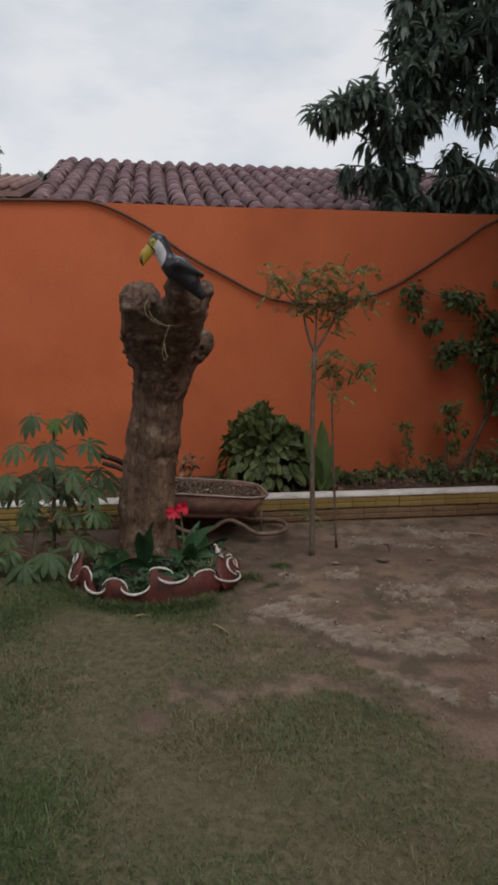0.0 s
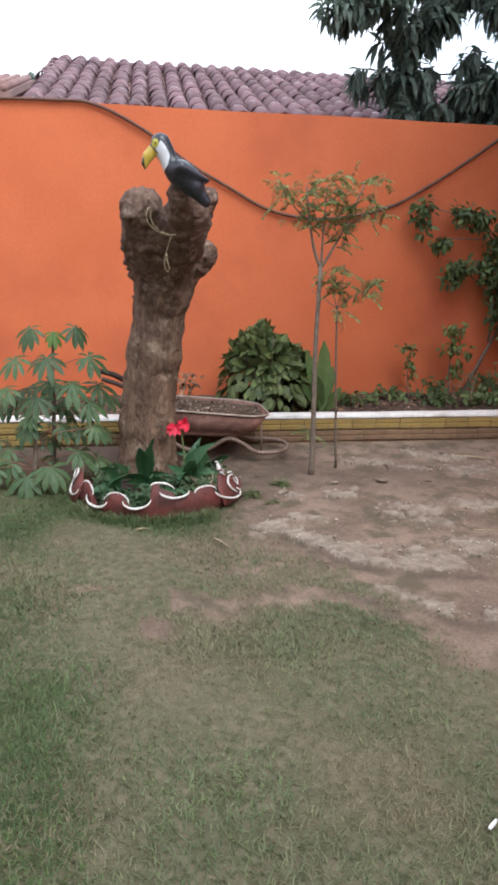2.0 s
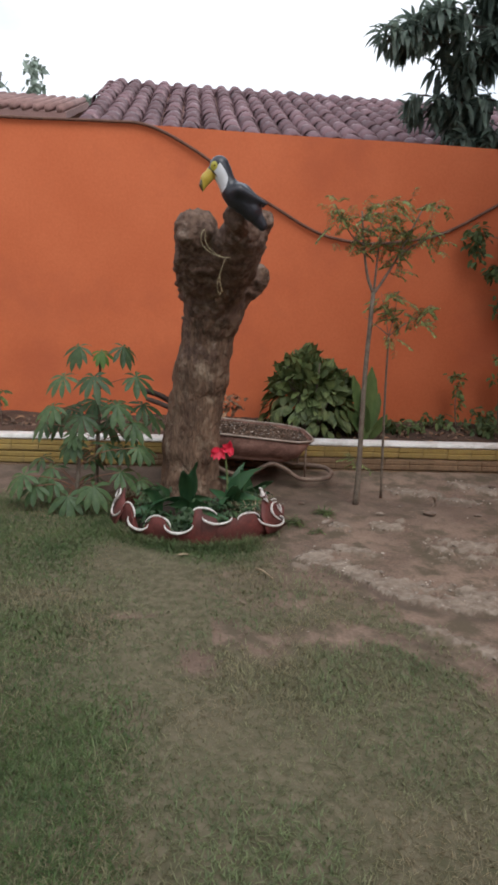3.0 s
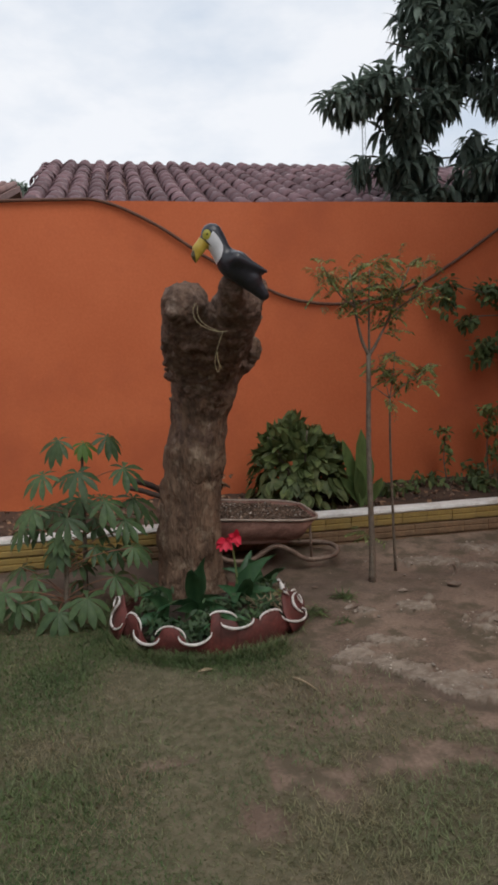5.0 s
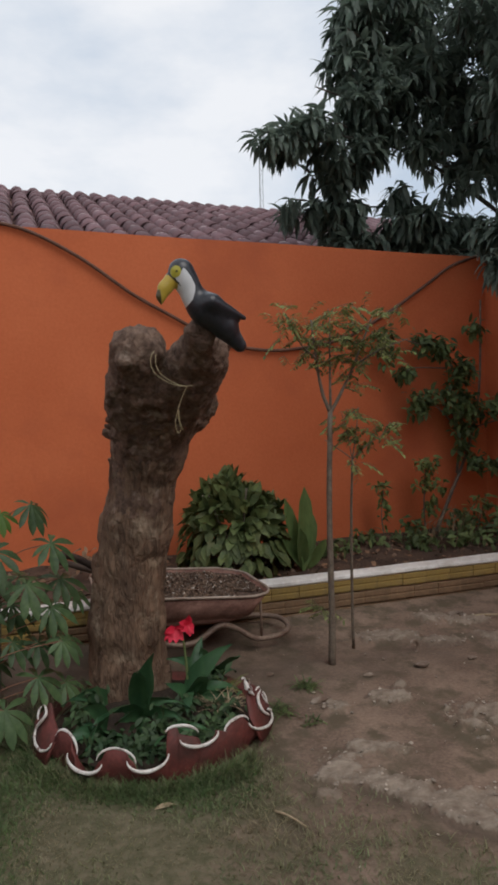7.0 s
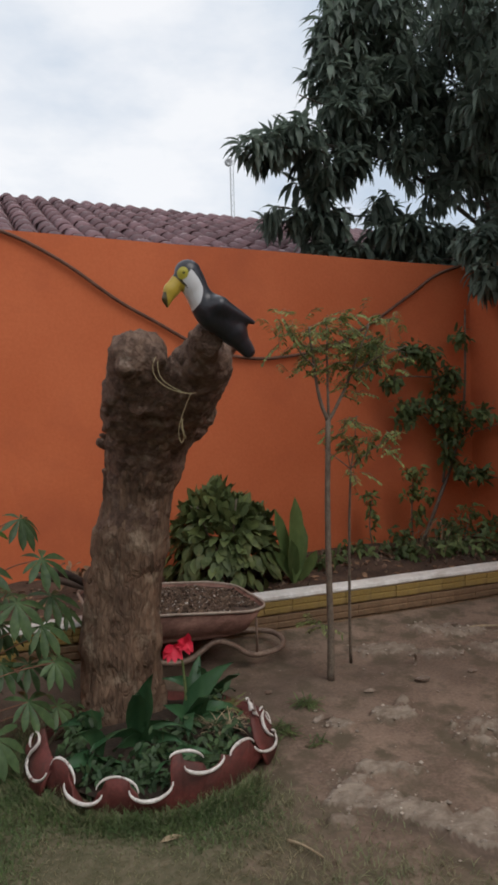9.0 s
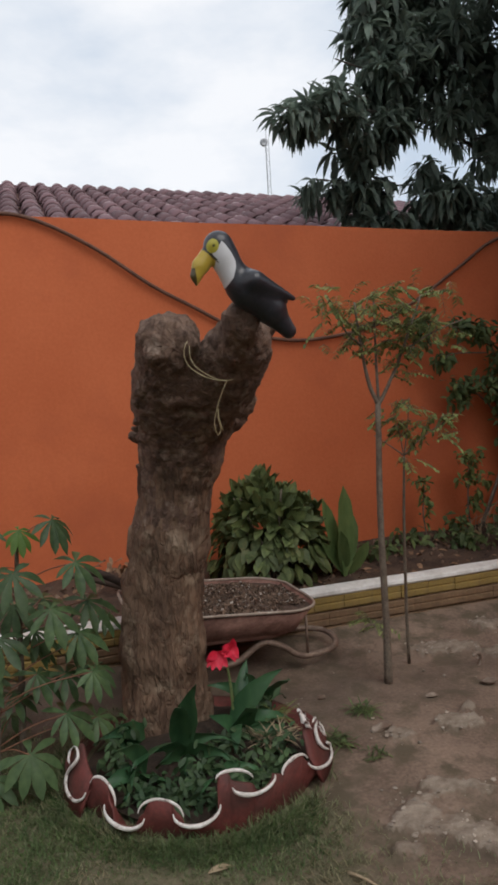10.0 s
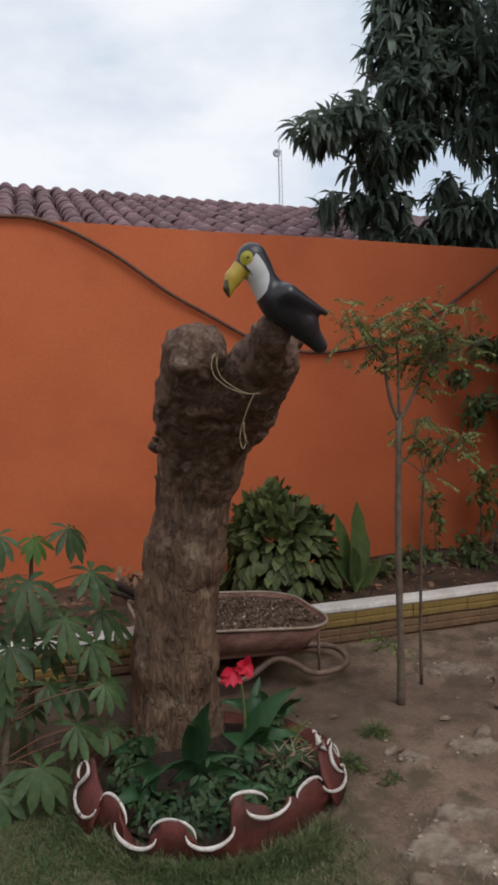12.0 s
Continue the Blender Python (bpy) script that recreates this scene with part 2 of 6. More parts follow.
def solid(name, verts, faces, mats, parent=None, label="", smooth=True, slots=None):
    """A mesh from places in the world, under its thing or part."""
    base = origin_of(parent)
    v = np.asarray(verts, float) - np.array(base)
    ob = new(name, mesh_of(name, v, faces, mats, smooth, slots))
    if parent is not None:
        ob.parent = parent
    return tagged(ob, label)


def part(name, bm, mat, parent=None, label="", smooth=False):
    """Links a bmesh, built in world places, as one mesh object."""
    bmesh.ops.recalc_face_normals(bm, faces=bm.faces)
    bmesh.ops.translate(bm, verts=bm.verts, vec=-origin_of(parent))
    me = bpy.data.meshes.new(name)
    bm.to_mesh(me)
    bm.free()
    for m in (mat if isinstance(mat, (list, tuple)) else [mat]):
        me.materials.append(m)
    if smooth:
        me.polygons.foreach_set("use_smooth", [True] * len(me.polygons))
    ob = new(name, me)
    if parent is not None:
        ob.parent = parent
    return tagged(ob, label)


def box(bm, lo, hi, bevel=0.0):
    made = bmesh.ops.create_cube(bm, size=1.0)["verts"]
    lo, hi = Vector(lo), Vector(hi)
    for v in made:
        v.co = Vector([lo[i] + (v.co[i] + 0.5) * (hi[i] - lo[i]) for i in range(3)])
    if bevel:
        edges = list({e for v in made for e in v.link_edges})
        bmesh.ops.bevel(bm, geom=edges, offset=bevel, segments=2, affect="EDGES", profile=0.6)
    return bm


def smooth_path(points, n=8):
    """Catmull-Rom through the points."""
    p = [np.array(q, float) for q in points]
    p = [2 * p[0] - p[1]] + p + [2 * p[-1] - p[-2]]
    out = []
    for i in range(1, len(p) - 2):
        for k in range(n):
            t = k / n
            a, b, c, d = p[i - 1], p[i], p[i + 1], p[i + 2]
            out.append(0.5 * (2 * b + (c - a) * t + (2 * a - 5 * b + 4 * c - d) * t * t + (3 * b - a - 3 * c + d) * t ** 3))
    out.append(p[-2])
    return np.array(out)


def tube(points, radii, sides=8, closed_ends=True, wobble=0.0):
    """Vertices and faces of a round tube along a line of points."""
    pts = np.asarray(points, float)
    n = len(pts)
    radii = np.full(n, radii) if np.isscalar(radii) else np.interp(np.linspace(0, 1, n), np.linspace(0, 1, len(radii)), radii)
    tang = np.gradient(pts, axis=0)
    tang /= np.linalg.norm(tang, axis=1)[:, None] + 1e-12
    ref = np.array([0.0, 0.0, 1.0]) if abs(tang[0][2]) < 0.9 else np.array([1.0, 0.0, 0.0])
    verts, faces = [], []
    for i in range(n):
        side = cross3(tang[i], ref)
        side /= np.linalg.norm(side) + 1e-12
        up = cross3(side, tang[i])
        ref = up
        for k in range(sides):
            a = 2 * math.pi * k / sides
            r = radii[i] * (1 + wobble * noise.noise(Vector(pts[i] * 14) + Vector((k * 1.7, 0, 0))))
            verts.append(pts[i] + r * (math.cos(a) * side + math.sin(a) * up))
    for i in range(n - 1):
        for k in range(sides):
            a, b = i * sides + k, i * sides + (k + 1) % sides
            faces.append((a, b, b + sides, a + sides))
    if closed_ends:
        faces.append(tuple(range(sides - 1, -1, -1)))
        faces.append(tuple((n - 1) * sides + k for k in range(sides)))
    return verts, faces


def join(pieces):
    verts, faces = [], []
    for v, f in pieces:
        s = len(verts)
        verts.extend(v)
        faces.extend([tuple(i + s for i in q) for q in f])
    return verts, faces


LANCE = (0.05, 0.6, 1.0, 0.85, 0.45, 0.0)
OVAL = (0.06, 0.75, 1.0, 0.92, 0.55, 0.02)
SHORT = (0.1, 1.0, 0.75, 0.02)
ROUND = (0.1, 0.5, 0.85, 1.0, 0.95, 0.7, 0.1)
BROAD = (0.12, 0.62, 0.95, 1.0, 0.82, 0.45, 0.0)
PALM = (0.14, 0.42, 0.80, 1.0, 0.78, 0.02)


def blade(base, along, face, length, width, droop=0.3, fold=0.15, profile=LANCE, wave=0.0):
    """One leaf: three columns folded along the midrib, bent down under its weight."""
    along = np.array(along, float)
    along /= np.linalg.norm(along) + 1e-9
    face = np.array(face, float)
    side = cross3(along, face)
    side /= np.linalg.norm(side) + 1e-9
    normal = cross3(side, along)
    rows = len(profile)
    verts, faces = [], []
    pos = np.array(base, float)
    step = length / (rows - 1)
    heading = along.copy()
    for i, w in enumerate(profile):
        if i:
            heading = heading + np.array([0, 0, -droop / rows * 1.6])
            heading /= np.linalg.norm(heading)
            pos = pos + heading * step
        lift = normal * fold * width * w
        wav = normal * wave * width * math.sin(i * 2.3)
        verts += [pos - side * w * width / 2 + lift + wav, pos.copy(), pos + side * w * width / 2 + lift - wav]
    for i in range(rows - 1):
        a = 3 * i
        faces += [(a, a + 1, a + 4, a + 3), (a + 1, a + 2, a + 5, a + 4)]
    return verts, faces


def cross3(a, b):
    return np.array((a[1] * b[2] - a[2] * b[1], a[2] * b[0] - a[0] * b[2], a[0] * b[1] - a[1] * b[0]))


def rnd(a, b):
    return random.uniform(a, b)


def unit(v):
    v = np.array(v, float)
    return v / (np.linalg.norm(v) + 1e-9)


def ball_way():
    while True:
        v = np.array([rnd(-1, 1), rnd(-1, 1), rnd(-1, 1)])
        n = np.linalg.norm(v)
        if 0.1 < n < 1:
            return v / n


def surface_net(field, lo, hi, step):
    """Closed surface where the field is zero, on a grid of that step."""
    ax = [np.arange(lo[i], hi[i] + step, step) for i in range(3)]
    g = np.meshgrid(*ax, indexing="ij")
    f = field(g[0], g[1], g[2])
    inside = f < 0
    nx, ny, nz = (s - 1 for s in f.shape)
    total = np.zeros((nx, ny, nz, 3))
    count = np.zeros((nx, ny, nz))
    corners = [(i, j, k) for i in (0, 1) for j in (0, 1) for k in (0, 1)]
    for a in corners:
        for d in range(3):
            if a[d] == 0:
                b = list(a)
                b[d] = 1
                fa = f[a[0]:a[0] + nx, a[1]:a[1] + ny, a[2]:a[2] + nz]
                fb = f[b[0]:b[0] + nx, b[1]:b[1] + ny, b[2]:b[2] + nz]
                cross = (fa < 0) != (fb < 0)
                t = np.where(cross, fa / np.where(fa - fb == 0, 1, fa - fb), 0)
                for e in range(3):
                    total[..., e] += np.where(cross, a[e] + (t if e == d else 0), 0)
                count += cross
    used = count > 0
    index = -np.ones(used.shape, int)
    index[used] = np.arange(used.sum())
    cell = np.argwhere(used)
    verts = np.array(lo) + (cell + total[used] / count[used][:, None]) * step
    faces = []
    for d in range(3):
        o = [x for x in range(3) if x != d]
        a = np.take(inside, range(inside.shape[d] - 1), axis=d)
        b = np.take(inside, range(1, inside.shape[d]), axis=d)
        for p in np.argwhere(a != b):
            if p[o[0]] == 0 or p[o[1]] == 0 or p[o[0]] >= index.shape[o[0]] or p[o[1]] >= index.shape[o[1]]:
                continue
            quad = []
            for s, t in ((0, 0), (1, 0), (1, 1), (0, 1)):
                q = p.copy()
                q[o[0]] -= s
                q[o[1]] -= t
                quad.append(int(index[tuple(q)]))
            flip = bool(a[tuple(p)]) != (d == 1)
            faces.append(tuple(quad if flip else quad[::-1]))
    return verts, faces


def cone_field(X, Y, Z, a, b, ra, rb):
    a, b = np.array(a, float), np.array(b, float)
    d = b - a
    t = np.clip(((X - a[0]) * d[0] + (Y - a[1]) * d[1] + (Z - a[2]) * d[2]) / max(d @ d, 1e-9), 0, 1)
    return np.sqrt((X - a[0] - t * d[0]) ** 2 + (Y - a[1] - t * d[1]) ** 2 + (Z - a[2] - t * d[2]) ** 2) - (ra + (rb - ra) * t)


def blend_fields(fields, k):
    out = fields[0]
    for f in fields[1:]:
        h = np.clip(0.5 + 0.5 * (f - out) / k, 0, 1)
        out = f * (1 - h) + out * h - k * h * (1 - h)
    return out


def ground_z(x, y):
    """Height of the garden's ground, which falls gently away from the kerb."""
    return -0.037 * max(0.0, 5.7 - y) + 0.05 * min(1.0, max(0.0, (y - 5.2) / 0.5)) ** 1.5 if y > -2.0 else -0.285


def bare(x, y):
    """1 on bare earth, 0 on turf."""
    edge = 0.30 + 0.42 * (4.3 - y) if y > 3.35 else 0.70 + 0.13 * (3.35 - y)
    edge += 3.2 * max(0.0, 2.8 - y)
    wob = 0.22 * noise.noise(Vector((x * 1.7, y * 1.7, 3.1))) + 0.13 * noise.noise(Vector((x * 6, y * 6, 1.0))) + 0.07 * noise.noise(Vector((x * 17, y * 17, 2.0)))
    d = (x - edge + 1.4 * wob) / 0.36
    if y > 4.75:
        d = max(d, (x + 0.1 + wob) / 0.3, (y - 5.25 + wob) / 0.25)
    band = abs(y - 3.29 - 0.4 * max(0.0, -x - 0.1) + 0.75 * max(0.0, x - 0.5) + 0.10 * noise.noise(Vector((x * 3, 7, 0))) + 0.7 * wob) / 0.14
    if -0.15 < x < 1.2:
        d = max(d, 0.58 - band)
    d = max(d, 0.55 - math.hypot((x + 0.19) / 0.13, (y - 3.15) / 0.17) + 1.5 * wob)
    # thin, trodden turf between the crust and the red band
    d = max(d, 0.12 - math.hypot((x - 0.38) / 0.75, (y - 3.68) / 0.42) * 0.45 + 1.6 * wob)
    d = max(d, 0.40 - math.hypot((x + 0.45) / 0.26, (y - 3.50) / 0.07) + wob)
    d = max(d, 2.0 * (noise.noise(Vector((x * 2.3, y * 2.3, 9.0))) - 0.52) + 0.5 * wob) if 2.5 < y < 3.7 else d
    return min(1.0, max(0.0, 0.5 + d))


SLABS = [(0.66, 4.215, 0.10, 0.04), (0.95, 4.60, 0.13, 0.05), (0.66, 4.60, 0.09, 0.05), (1.30, 4.24, 0.18, 0.13), (1.06, 4.68, 0.05, 0.03), (0.34, 4.0, 0.06, 0.03), (1.45, 3.72, 0.18, 0.10), (1.4, 5.25, 0.26, 0.05),
         (2.1, 5.0, 0.3, 0.08), (1.75, 4.35, 0.2, 0.07), (1.9, 5.38, 0.30, 0.05), (1.62, 5.12, 0.22, 0.05), (0.40, 4.10, 0.09, 0.04)]
LEDGE = ([0.44, 0.52, 0.60, 0.66, 0.75, 0.95, 1.3], [4.03, 3.94, 3.83, 3.72, 3.62, 3.52, 3.46])
SILL = ([0.58, 0.72, 0.86, 0.97, 1.2, 1.6], [3.37, 3.28, 3.20, 3.09, 3.02, 2.92])


def damp_shade(x, y):
    """0 to 1 on darkened earth: a moist strip at the foot of the broken crust, and painted shade before the kerb."""
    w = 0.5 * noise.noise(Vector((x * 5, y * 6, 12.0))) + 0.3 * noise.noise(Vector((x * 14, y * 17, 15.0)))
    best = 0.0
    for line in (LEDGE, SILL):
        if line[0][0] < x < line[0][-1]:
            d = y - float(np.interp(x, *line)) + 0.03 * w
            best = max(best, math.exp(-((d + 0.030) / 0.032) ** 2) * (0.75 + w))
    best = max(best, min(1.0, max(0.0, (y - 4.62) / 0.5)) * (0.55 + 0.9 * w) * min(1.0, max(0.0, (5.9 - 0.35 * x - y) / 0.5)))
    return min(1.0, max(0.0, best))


def pale(x, y):
    """Above 0 on the exposed pale cement crust: two broken ledges and smaller patches."""
    rag = 0.5 * noise.noise(Vector((x * 6, y * 8, 2.0))) + 0.35 * noise.noise(Vector((x * 16, y * 21, 5.0))) + 0.2 * noise.noise(Vector((x * 38, y * 44, 8.0)))
    best = -1.0
    for cx, cy, rx, ry in SLABS:
        u, v = x - cx, y - cy
        u, v = u * 0.94 - v * 0.34, u * 0.34 + v * 0.94
        best = max(best, 0.8 - math.hypot(u / (rx * 1.2), v / (ry * 1.5)) + rag * 1.5)
    for line, reach in ((LEDGE, 0.27), (SILL, 0.13)):
        if line[0][0] - 0.05 < x < line[0][-1]:
            d = y - float(np.interp(x, *line)) + 0.03 * rag
            best = max(best, min(d / 0.03, (reach - d) / reach * 1.1 + rag * 1.3 - 0.1, (x - line[0][0] + 0.05) / 0.06, (line[0][-1] - x) / 0.4, 1.0 if line is LEDGE else 0.2 + 2.2 * rag))
    return max(-1.0, min(1.0, best))

# ---- the large structure ----
WALL_Y, WALL_TOP, EAST_X = 6.93, 2.70, 3.41


GROUND_BARE = {}


def bare_near(x, y):
    """The bare-earth value of the nearest grid points, for arrays."""
    i = np.clip(np.searchsorted(GROUND_BARE["x"], x), 0, len(GROUND_BARE["x"]) - 1)
    j = np.clip(np.searchsorted(GROUND_BARE["y"], y), 0, len(GROUND_BARE["y"]) - 1)
    return GROUND_BARE["v"][j, i]


def ground_sheet():
    xs = np.concatenate([[-900, -300, -100, -40, -15, -7], np.arange(-2.6, 0.2, 0.033), np.arange(0.2, 2.0, 0.015), np.arange(2.0, 3.41, 0.04), [3.6, 7, 15, 40, 100, 300, 900]])
    ys = np.concatenate([[-900, -300, -100, -40, -15, -6, -2, -0.5], np.arange(1.2, 3.0, 0.030), np.arange(3.0, 4.8, 0.015), np.arange(4.8, 5.76, 0.03), [6.2, 7.2, 12, 25, 60, 150, 400, 900]])
    verts, grass, crust, darkened = [], [], [], []
    for y in ys:
        for x in xs:
            z = ground_z(x, y)
            b, p = 0.0, -1.0
            if -2.7 < x < 3.5 and 1.0 < y < 5.8:
                b, p = (bare(x, y) if x > -2.55 and y > 1.25 else 0.0), pale(x, y)
                p = min(p, 2 * b - 0.9)
                z += 0.012 * noise.noise(Vector((x * 2.1, y * 2.1, 0))) + 0.005 * noise.noise(Vector((x * 11, y * 11, 4))) * (0.4 + b)
                z += 0.026 * min(1.0, max(0.0, p * 5 + 0.3)) * (1 + 0.5 * noise.noise(Vector((x * 22, y * 22, 6)))) - 0.014 * b
            verts.append((x, y, z))
            grass.append(b)
            crust.append(p)
            darkened.append(damp_shade(x, y) * b if b > 0 else 0.0)
    GROUND_BARE["x"], GROUND_BARE["y"], GROUND_BARE["v"] = xs, ys, np.array(grass).reshape(len(ys), len(xs))
    w = len(xs)
    faces = [(j * w + i, j * w + i + 1, (j + 1) * w + i + 1, (j + 1) * w + i) for j in range(len(ys) - 1) for i in range(w - 1)]
    m = material("garden_earth", (0.125, 0.085, 0.062), (0.25, 0.176, 0.131), 3.2, 0.95, 0.9, 70, stain=(0.098, 0.076, 0.050), stain_scale=6.5, stain_at=(0.46, 0.62))
    n, l = m.node_tree.nodes, m.node_tree.links
    b = n["Principled BSDF"]
    was = b.inputs["Base Color"].links[0].from_socket
    crusty = n.new("ShaderNodeTexNoise")
    crusty.inputs["Scale"].default_value = 26
    crusty.inputs["Detail"].default_value = 6
    cr = n.new("ShaderNodeValToRGB")
    cr.color_ramp.elements[0].position, cr.color_ramp.elements[1].position = 0.36, 0.74
    cr.color_ramp.elements[0].color = (0.15, 0.112, 0.084, 1)
    cr.color_ramp.elements[1].color = (0.335, 0.275, 0.215, 1)
    co = n.new("ShaderNodeTexCoord")
    l.new(co.outputs["Object"], crusty.inputs["Vector"])
    streak = n.new("ShaderNodeTexNoise")
    streak.inputs["Scale"].default_value = 14
    streak.inputs["Detail"].default_value = 8
    streak.inputs["Roughness"].default_value = 0.7
    slant = n.new("ShaderNodeMapping")
    slant.inputs["Rotation"].default_value = (0, 0, radians(38))
    slant.inputs["Scale"].default_value = (1.0, 1.5, 1.0)
    l.new(co.outputs["Object"], slant.inputs["Vector"])
    l.new(slant.outputs["Vector"], streak.inputs["Vector"])
    l.new(streak.outputs["Fac"], cr.inputs["Fac"])
    turf = n.new("ShaderNodeValToRGB")
    turf.color_ramp.elements[0].position, turf.color_ramp.elements[1].position = 0.35, 0.7
    turf.color_ramp.elements[0].color = (0.080, 0.074, 0.040, 1)
    turf.color_ramp.elements[1].color = (0.150, 0.125, 0.080, 1)
    l.new(crusty.outputs["Fac"], turf.inputs["Fac"])
    for name, src, first in (("bare", turf, True), ("crust", cr, False)):
        at = n.new("ShaderNodeAttribute")
        at.attribute_name = name
        rough_edge = n.new("ShaderNodeMath")
        rough_edge.operation = "MULTIPLY_ADD"
        rough_edge.inputs[1].default_value = 0.9 if first else 1.1
        l.new(crusty.outputs["Fac"], rough_edge.inputs[0])
        l.new(at.outputs["Fac"], rough_edge.inputs[2])
        edge = n.new("ShaderNodeMapRange")
        edge.inputs["From Min"].default_value = 0.70 if first else 0.52
        edge.inputs["From Max"].default_value = 1.15 if first else 0.82
        l.new(rough_edge.outputs[0], edge.inputs["Value"])
        mx = n.new("ShaderNodeMix")
        mx.data_type = "RGBA"
        l.new(edge.outputs["Result"], mx.inputs["Factor"])
        if first:
            l.new(src.outputs["Color"], mx.inputs["A"])
            l.new(was, mx.inputs["B"])
        else:
            l.new(was, mx.inputs["A"])
            l.new(src.outputs["Color"], mx.inputs["B"])
        was = mx.outputs["Result"]
    # darkens the base colour: moist strip by the crust, painted shade before the kerb
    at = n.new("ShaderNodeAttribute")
    at.attribute_name = "damp_shade"
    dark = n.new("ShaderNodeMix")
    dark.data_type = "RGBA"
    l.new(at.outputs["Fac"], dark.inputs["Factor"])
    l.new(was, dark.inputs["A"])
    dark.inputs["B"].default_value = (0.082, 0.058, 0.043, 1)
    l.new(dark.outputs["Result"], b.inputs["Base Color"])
    me = mesh_of("ground", verts, faces, m)
    for name, data in (("bare", grass), ("crust", crust), ("damp_shade", darkened)):
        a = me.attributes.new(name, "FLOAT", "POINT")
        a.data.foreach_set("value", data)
    tagged(new("ground", me), "sloping garden ground of worn turf and bare red earth", "ground", kind="structure")


def wall(name, lo, hi, mat, label):
    """A rendered wall with a faintly uneven face and worn top edges."""
    bm = bmesh.new()
    box(bm, lo, hi)
    long_edges = [e for e in bm.edges if e.calc_length() > 1.5]
    bmesh.ops.subdivide_edges(bm, edges=long_edges, cuts=24, use_grid_fill=True)
    for v in bm.verts:
        if abs(v.co.z - hi[2]) < 0.01:
            v.co.z += 0.006 * noise.noise(v.co * 1.3)
    ob = part(name, bm, mat, None, label)
    return tagged(ob, category="wall", kind="structure")


ground_sheet()
wall("wall_north", (-7.0, WALL_Y, -0.15), (EAST_X + 0.15, WALL_Y + 0.15, WALL_TOP), M_WALL, "smooth orange painted garden wall")
wall("wall_east", (EAST_X, -1.5, -0.4), (EAST_X + 0.15, WALL_Y - 0.003, WALL_TOP - 0.02), M_WALL, "orange painted side wall of the garden")
wall("wall_west", (-7.15, -1.5, -0.4), (-7.0, WALL_Y + 0.15, WALL_TOP), M_WALL, "orange painted far side wall")
# unseen wall behind the camera, added to close the garden and block skylight
wall("wall_south", (-7.15, -1.7, -0.4), (EAST_X + 0.15, -1.5, 3.1), M_HOUSE, "assumed plain pale wall closing the unseen side of the garden")


def planting_bed():
    xs = np.arange(-7.0, EAST_X + 0.01, 0.07)
    xs[-1] = EAST_X
    ys = np.linspace(5.80, WALL_Y - 0.002, 18)
    verts, faces = [], []
    for y in ys:
        for x in xs:
            t = (y - 5.80) / (WALL_Y - 5.80)
            z = 0.175 + 0.06 * t + 0.05 * max(0.0, noise.noise(Vector((x * 1.3, y * 1.7, 2)))) * min(1, 4 * t)
            z += 0.018 * noise.noise(Vector((x * 7, y * 7, 0))) * min(1, 5 * t)
            verts.append((x, y, z))
    w = len(xs)
    for j in range(len(ys) - 1):
        for i in range(w - 1):
            faces.append((j * w + i, j * w + i + 1, (j + 1) * w + i + 1, (j + 1) * w + i))
    tagged(new("planting_bed", mesh_of("planting_bed", verts, faces, M_SOIL)), "raised bed of dark soil behind the kerb", "planting bed", kind="structure")


planting_bed()


def bed_z(x, y):
    t = (y - 5.80) / (WALL_Y - 5.80)
    return 0.175 + 0.06 * t + 0.05 * max(0.0, noise.noise(Vector((x * 1.3, y * 1.7, 2)))) * min(1, 4 * t)


# ---- the kerb ----
KERB = thing("kerb", (0, 5.78, 0), "low brick kerb, white mortar cap over yellow painted courses", "kerb", kind="structure")


def kerb_core():
    bm = bmesh.new()
    box(bm, (-6.99, 5.748, -0.08), (EAST_X - 0.004, 5.83, 0.226))
    part("core", bm, M_MORTAR, KERB)
    xs = np.arange(-6.99, EAST_X, 0.05)
    verts, faces = [], []
    prof = [(5.722, 0.227), (5.716, 0.236), (5.722, 0.252), (5.735, 0.259), (5.83, 0.262), (5.848, 0.252), (5.848, 0.18)]
    for x in xs:
        for k, (y, z) in enumerate(prof):
            verts.append((x, y + 0.004 * noise.noise(Vector((x * 3, k, 0))), z + 0.004 * noise.noise(Vector((x * 2.2, k * 0.3, 5)))))
    q = len(prof)
    for i in range(len(xs) - 1):
        for k in range(q - 1):
            faces.append((i * q + k, (i + 1) * q + k, (i + 1) * q + k + 1, i * q + k + 1))
        faces.append((i * q + q - 1, (i + 1) * q + q - 1, (i + 1) * q, i * q))
    faces += [tuple(range(q)), tuple((len(xs) - 1) * q + k for k in range(q - 1, -1, -1))]
    solid("cap", verts, faces, M_WHITE, KERB, "white painted mortar cap", smooth=False)


kerb_core()

